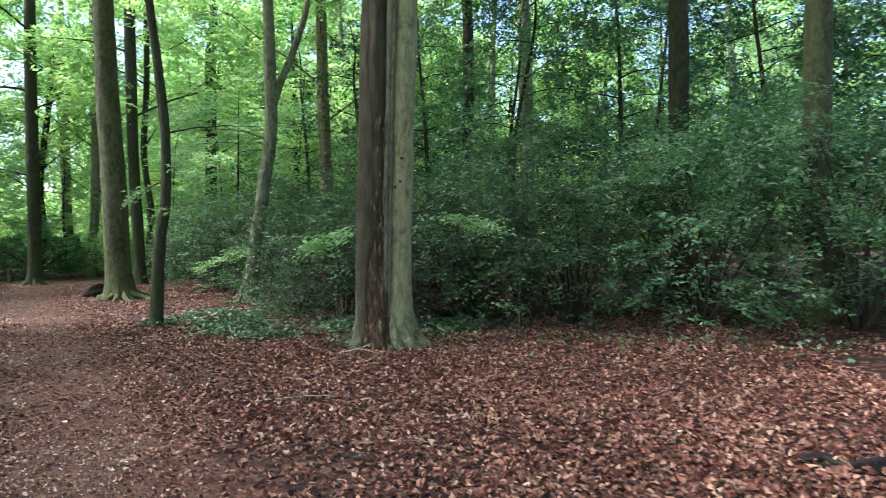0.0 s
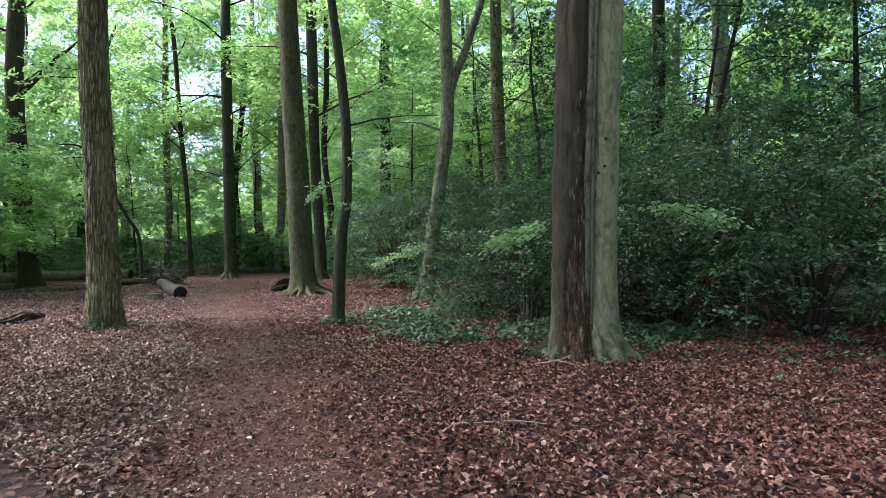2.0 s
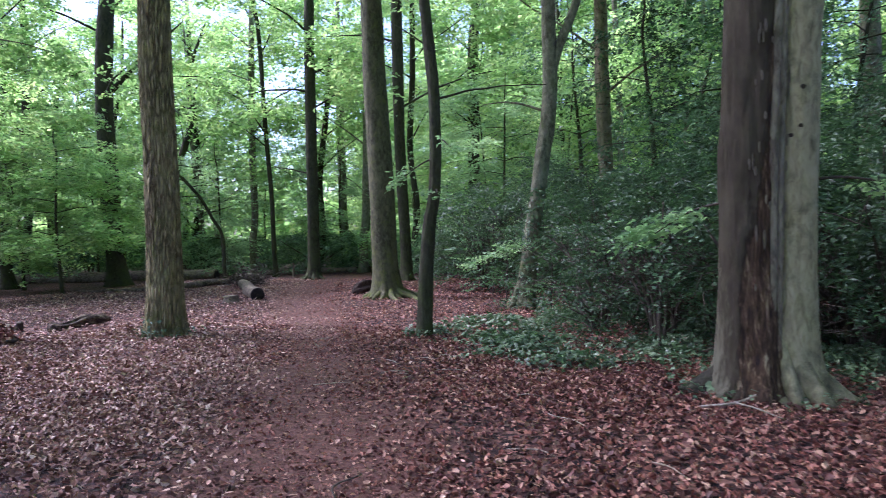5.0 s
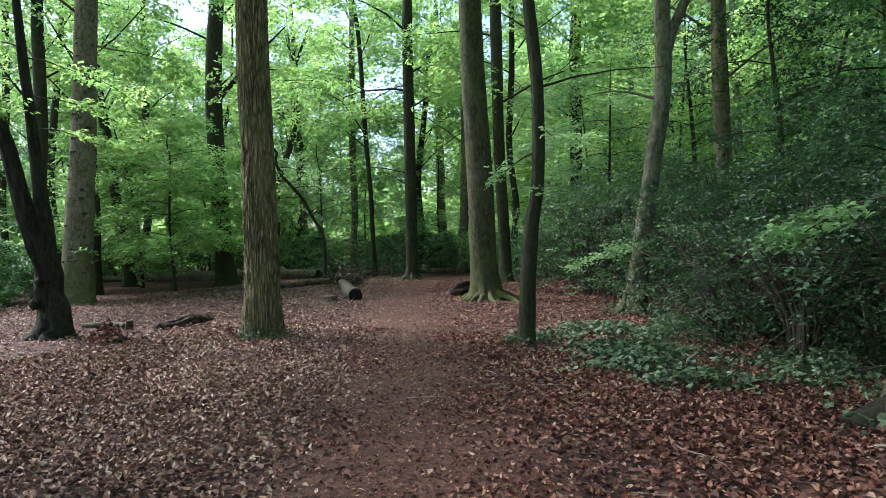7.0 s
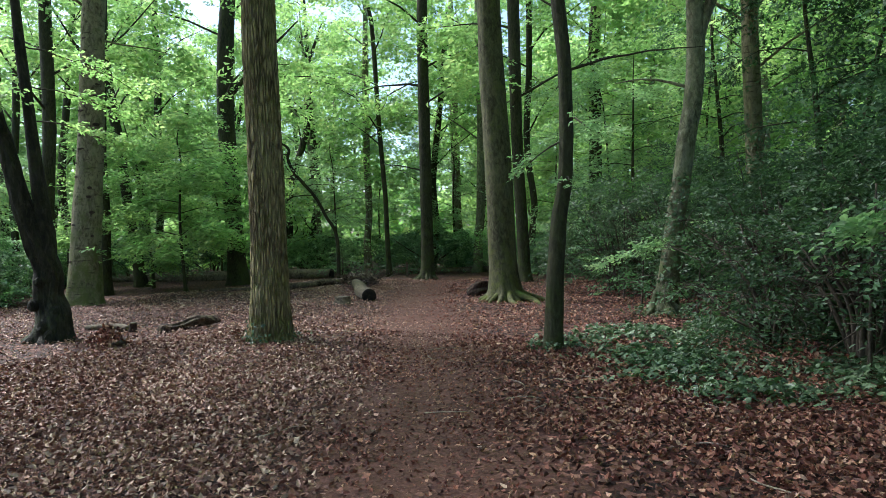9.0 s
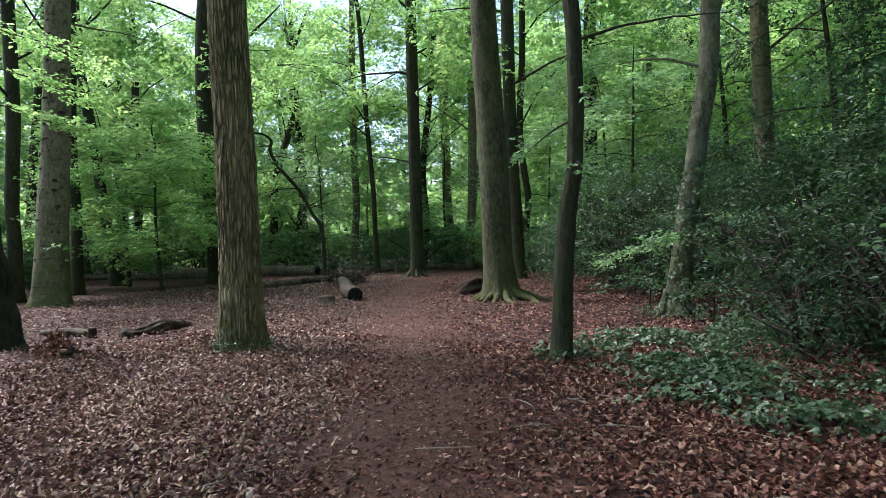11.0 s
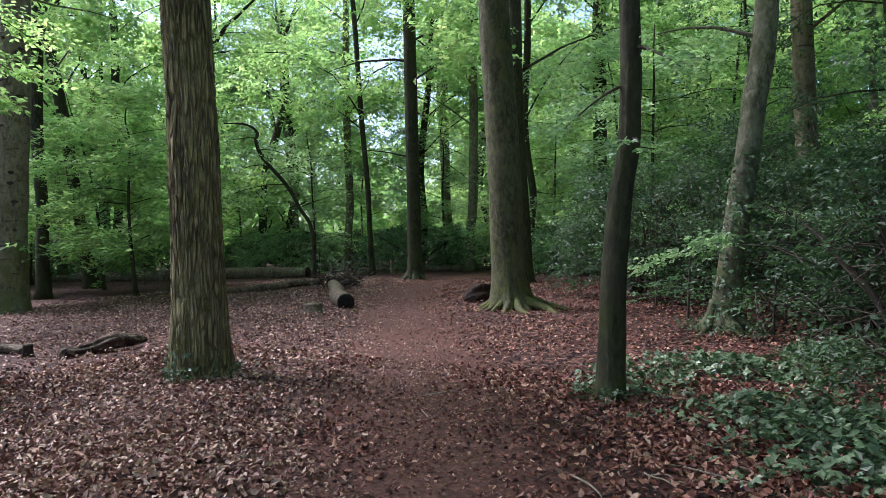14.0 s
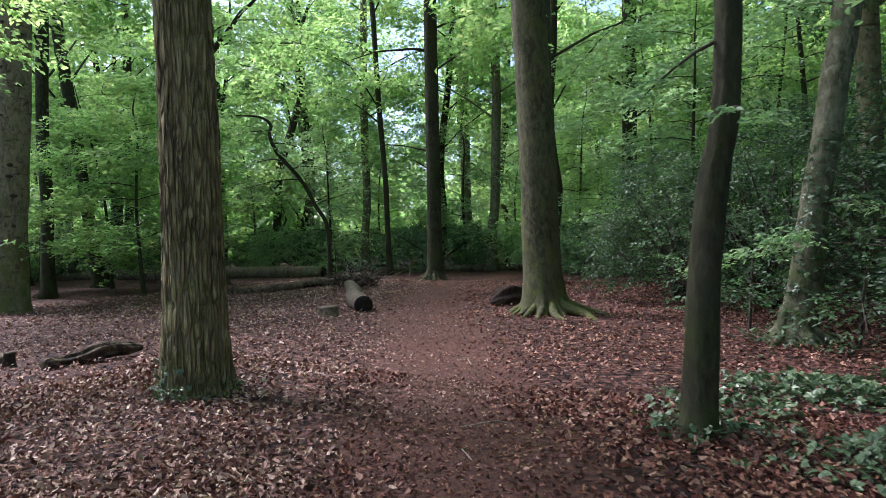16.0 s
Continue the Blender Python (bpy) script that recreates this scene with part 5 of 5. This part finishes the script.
# ivy that climbs trunks: foot, lean for each metre of height, radius, height, direction it faces, leaves
for tx, ty, lean, r, tall, face, n, label in ((-9.72, 11.48, (0.0, 0.0), 0.335, 0.45, 215, 70, "young ivy climbing the oak's foot"), (-5.0, 16.75, (0.165, 0.027), 0.19, 2.6, 265, 260, "thin ivy climbing the leaning tree"), (-3.95, 22.7, (0, 0), 0.25, 4.5, 260, 420, "ivy climbing a pale trunk behind the shrubs")):
    z = tall * irng.uniform(0, 1, n) ** 1.4
    g = radians(face) + irng.normal(0, 0.8, n)
    rr = r + irng.uniform(0.005, 0.06, n)
    c = np.stack([tx + lean[0] * z + rr * np.cos(g), ty + lean[1] * z + rr * np.sin(g), low(tx, ty) + z], 1)
    ax = np.stack([irng.normal(0, 0.5, n), irng.normal(0, 0.5, n), irng.normal(-0.6, 0.5, n)], 1)
    no = np.stack([np.cos(g), np.sin(g), irng.normal(0.4, 0.3, n)], 1)
    tagged(new("climbing_ivy", ivy_mesh("climbing_ivy", c, ax, no, 0.065 * irng.uniform(0.6, 1.3, n))), label, "ivy", kind="stuff")

heap_n = 420
g = irng.uniform(0, 6.28, heap_n)
d = np.abs(irng.normal(0, 0.19, heap_n))
hx, hy = -11.6 + 1.3 * d * np.cos(g), 10.0 + d * np.sin(g)
hz = height(hx, hy) + 0.02 + irng.uniform(0, 1, heap_n) * np.clip(0.33 - 0.55 * d, 0.02, 1)
tagged(new("dead_leaf_heap", leaf_mesh("dead_leaf_heap", np.stack([hx, hy, hz], 1), irng.normal(0, 1, (heap_n, 3)), irng.normal(0, 1, (heap_n, 3)), 0.07 * irng.uniform(0.6, 1.4, heap_n), 0.04, LITTER_RED, True, 0.25, 0.12)), "dark heap of dead leaves caught on a broken branch", "leaves", kind="stuff")

# leafy sapling sprays hanging before the shrubs
for k, (foot, tall, wide, n) in enumerate([((-1.9, 11.6), 2.0, 0.38, 240), ((-4.2, 17.4), 1.7, 1.2, 900), ((1.2, 10.6), 2.1, 1.0, 800), ((-6.5, 19.5), 2.2, 1.3, 1200), ((-5.6, 17.6), 1.2, 0.9, 500), ((-4.3, 16.3), 1.0, 0.8, 420), ((-3.4, 17.0), 1.6, 1.0, 700), ((-26.2, 22.6), 1.3, 1.0, 420), ((-20.8, 26.4), 1.4, 1.0, 420)]):
    grow("sapling", "thin leafy sapling at the edge of the shrubs", foot, [(0, 0, 0, 0.022), (0.05, -0.03, tall * 0.5, 0.016), (0.1, -0.1, tall * 0.9, 0.009)], TWIG, 800 + k, top=tall, sides=8, rows=20, flare=0.1, limbs=9, limb_low=0.4 if k else 1.0,
         leaves=n, foliage=BRIGHTENED, leaf=0.075, limb_length=wide, limb_rise=0.25, limb_sag=0.4, each=7, reach=0.3, group="saplings at the shrubs' edge", category="sapling")

# ---- fallen leaves, last ----
lrng = np.random.default_rng(66)


def litter(n, x0, x1, y0, y1, size, bare):
    """Places for fallen leaves, fewer where feet have worn the earth."""
    x, y = lrng.uniform(x0, x1, n), lrng.uniform(y0, y1, n)
    d = off_path(x, y)
    drift = value_noise(np.stack([x * 0.9, y * 0.9, x * 0], 1), 4)
    ragged = value_noise(np.stack([x * 2.3, y * 2.3, x * 0], 1), 14)
    chance = np.clip((d - 0.25) / 1.3 + 0.35 * drift + 0.25 * ragged, bare, 1) * np.clip(0.8 + 0.5 * drift, 0.4, 1)
    seen = (y > 3.6 + 0.467 * np.maximum(-2.07 - x, 0)) & (x < 0.69 * y + 0.4)
    k = (lrng.uniform(0, 1, n) < chance) & seen
    x, y = x[k], y[k]
    n = len(x)
    g = lrng.uniform(0, 2 * np.pi, n)
    axis = np.stack([np.cos(g), np.sin(g), lrng.normal(0.05, 0.42, n)], 1)
    nor = np.stack([lrng.normal(0, 0.75, n), lrng.normal(0, 0.75, n), np.ones(n)], 1)
    ln = size * lrng.uniform(0.55, 1.35, n)
    ln = ln * np.clip(0.5 + 0.55 * off_path(x, y), 0.6, 1.0)
    return np.stack([x, y, height(x, y) + lrng.uniform(0.004, 0.045, n) * np.clip(off_path(x, y), 0.4, 1)], 1), axis, nor, ln


for n, box, size in ((240000, (-11.5, 4.5, 2.4, 13), 0.048), (140000, (-22, 6, 8, 26), 0.058)):
    c, ax, no, ln = litter(n, *box, size, 0.6 if size < 0.05 else 0.95)
    if size > 0.05:
        far = ~((c[:, 0] > -11.5) & (c[:, 0] < 4.5) & (c[:, 1] < 13))
        c, ax, no, ln = c[far], ax[far], no[far], ln[far]
    side = (c[:, 0] - PATH[2][0]) * 0.84 + (c[:, 1] - PATH[2][1]) * 0.54 + 0.9 * value_noise(c * 0.8, 9)
    for name, pick, skin in (("russet_leaves", side > -0.4, LITTER_RED), ("faded_leaves", side <= -0.4, LITTER_PALE)):
        w = ln[pick] * lrng.uniform(0.32, 0.68, pick.sum())
        tagged(part(name, leaf_mesh(name, c[pick], ax[pick], no[pick], ln[pick], w, skin, size < 0.05, lrng.uniform(-0.35, 0.45, pick.sum()), 0.035), ground, "curled brown fallen leaves"), kind="stuff")
shapes = []
for k in range(8):
    one = np.zeros((1, 3))
    skin = LEAF_RED if k % 2 else LEAF_PALE
    shapes.append(leaf_mesh("fallen_leaf", one, np.array([[1.0, 0, 0.1]]), np.array([[0.0, lrng.normal(0, 0.2), 1]]), np.array([0.055]), np.array([lrng.uniform(0.028, 0.045)]), skin, True, np.array([lrng.uniform(-0.1, 0.3)]), 0.1))
for k in range(300):
    t = lrng.uniform(0, 1)
    x, y = -0.8 - 5.6 * t + lrng.normal(0, 1.3), 3.8 + 7.0 * t + lrng.normal(0, 0.8)
    ob = new("fallen_leaf", shapes[k % 8])
    ob.matrix_world = pose(x, y, low(x, y) + 0.03, lrng.normal(0, 14), lrng.normal(0, 14), lrng.uniform(0, 360))
    ob.parent = ground
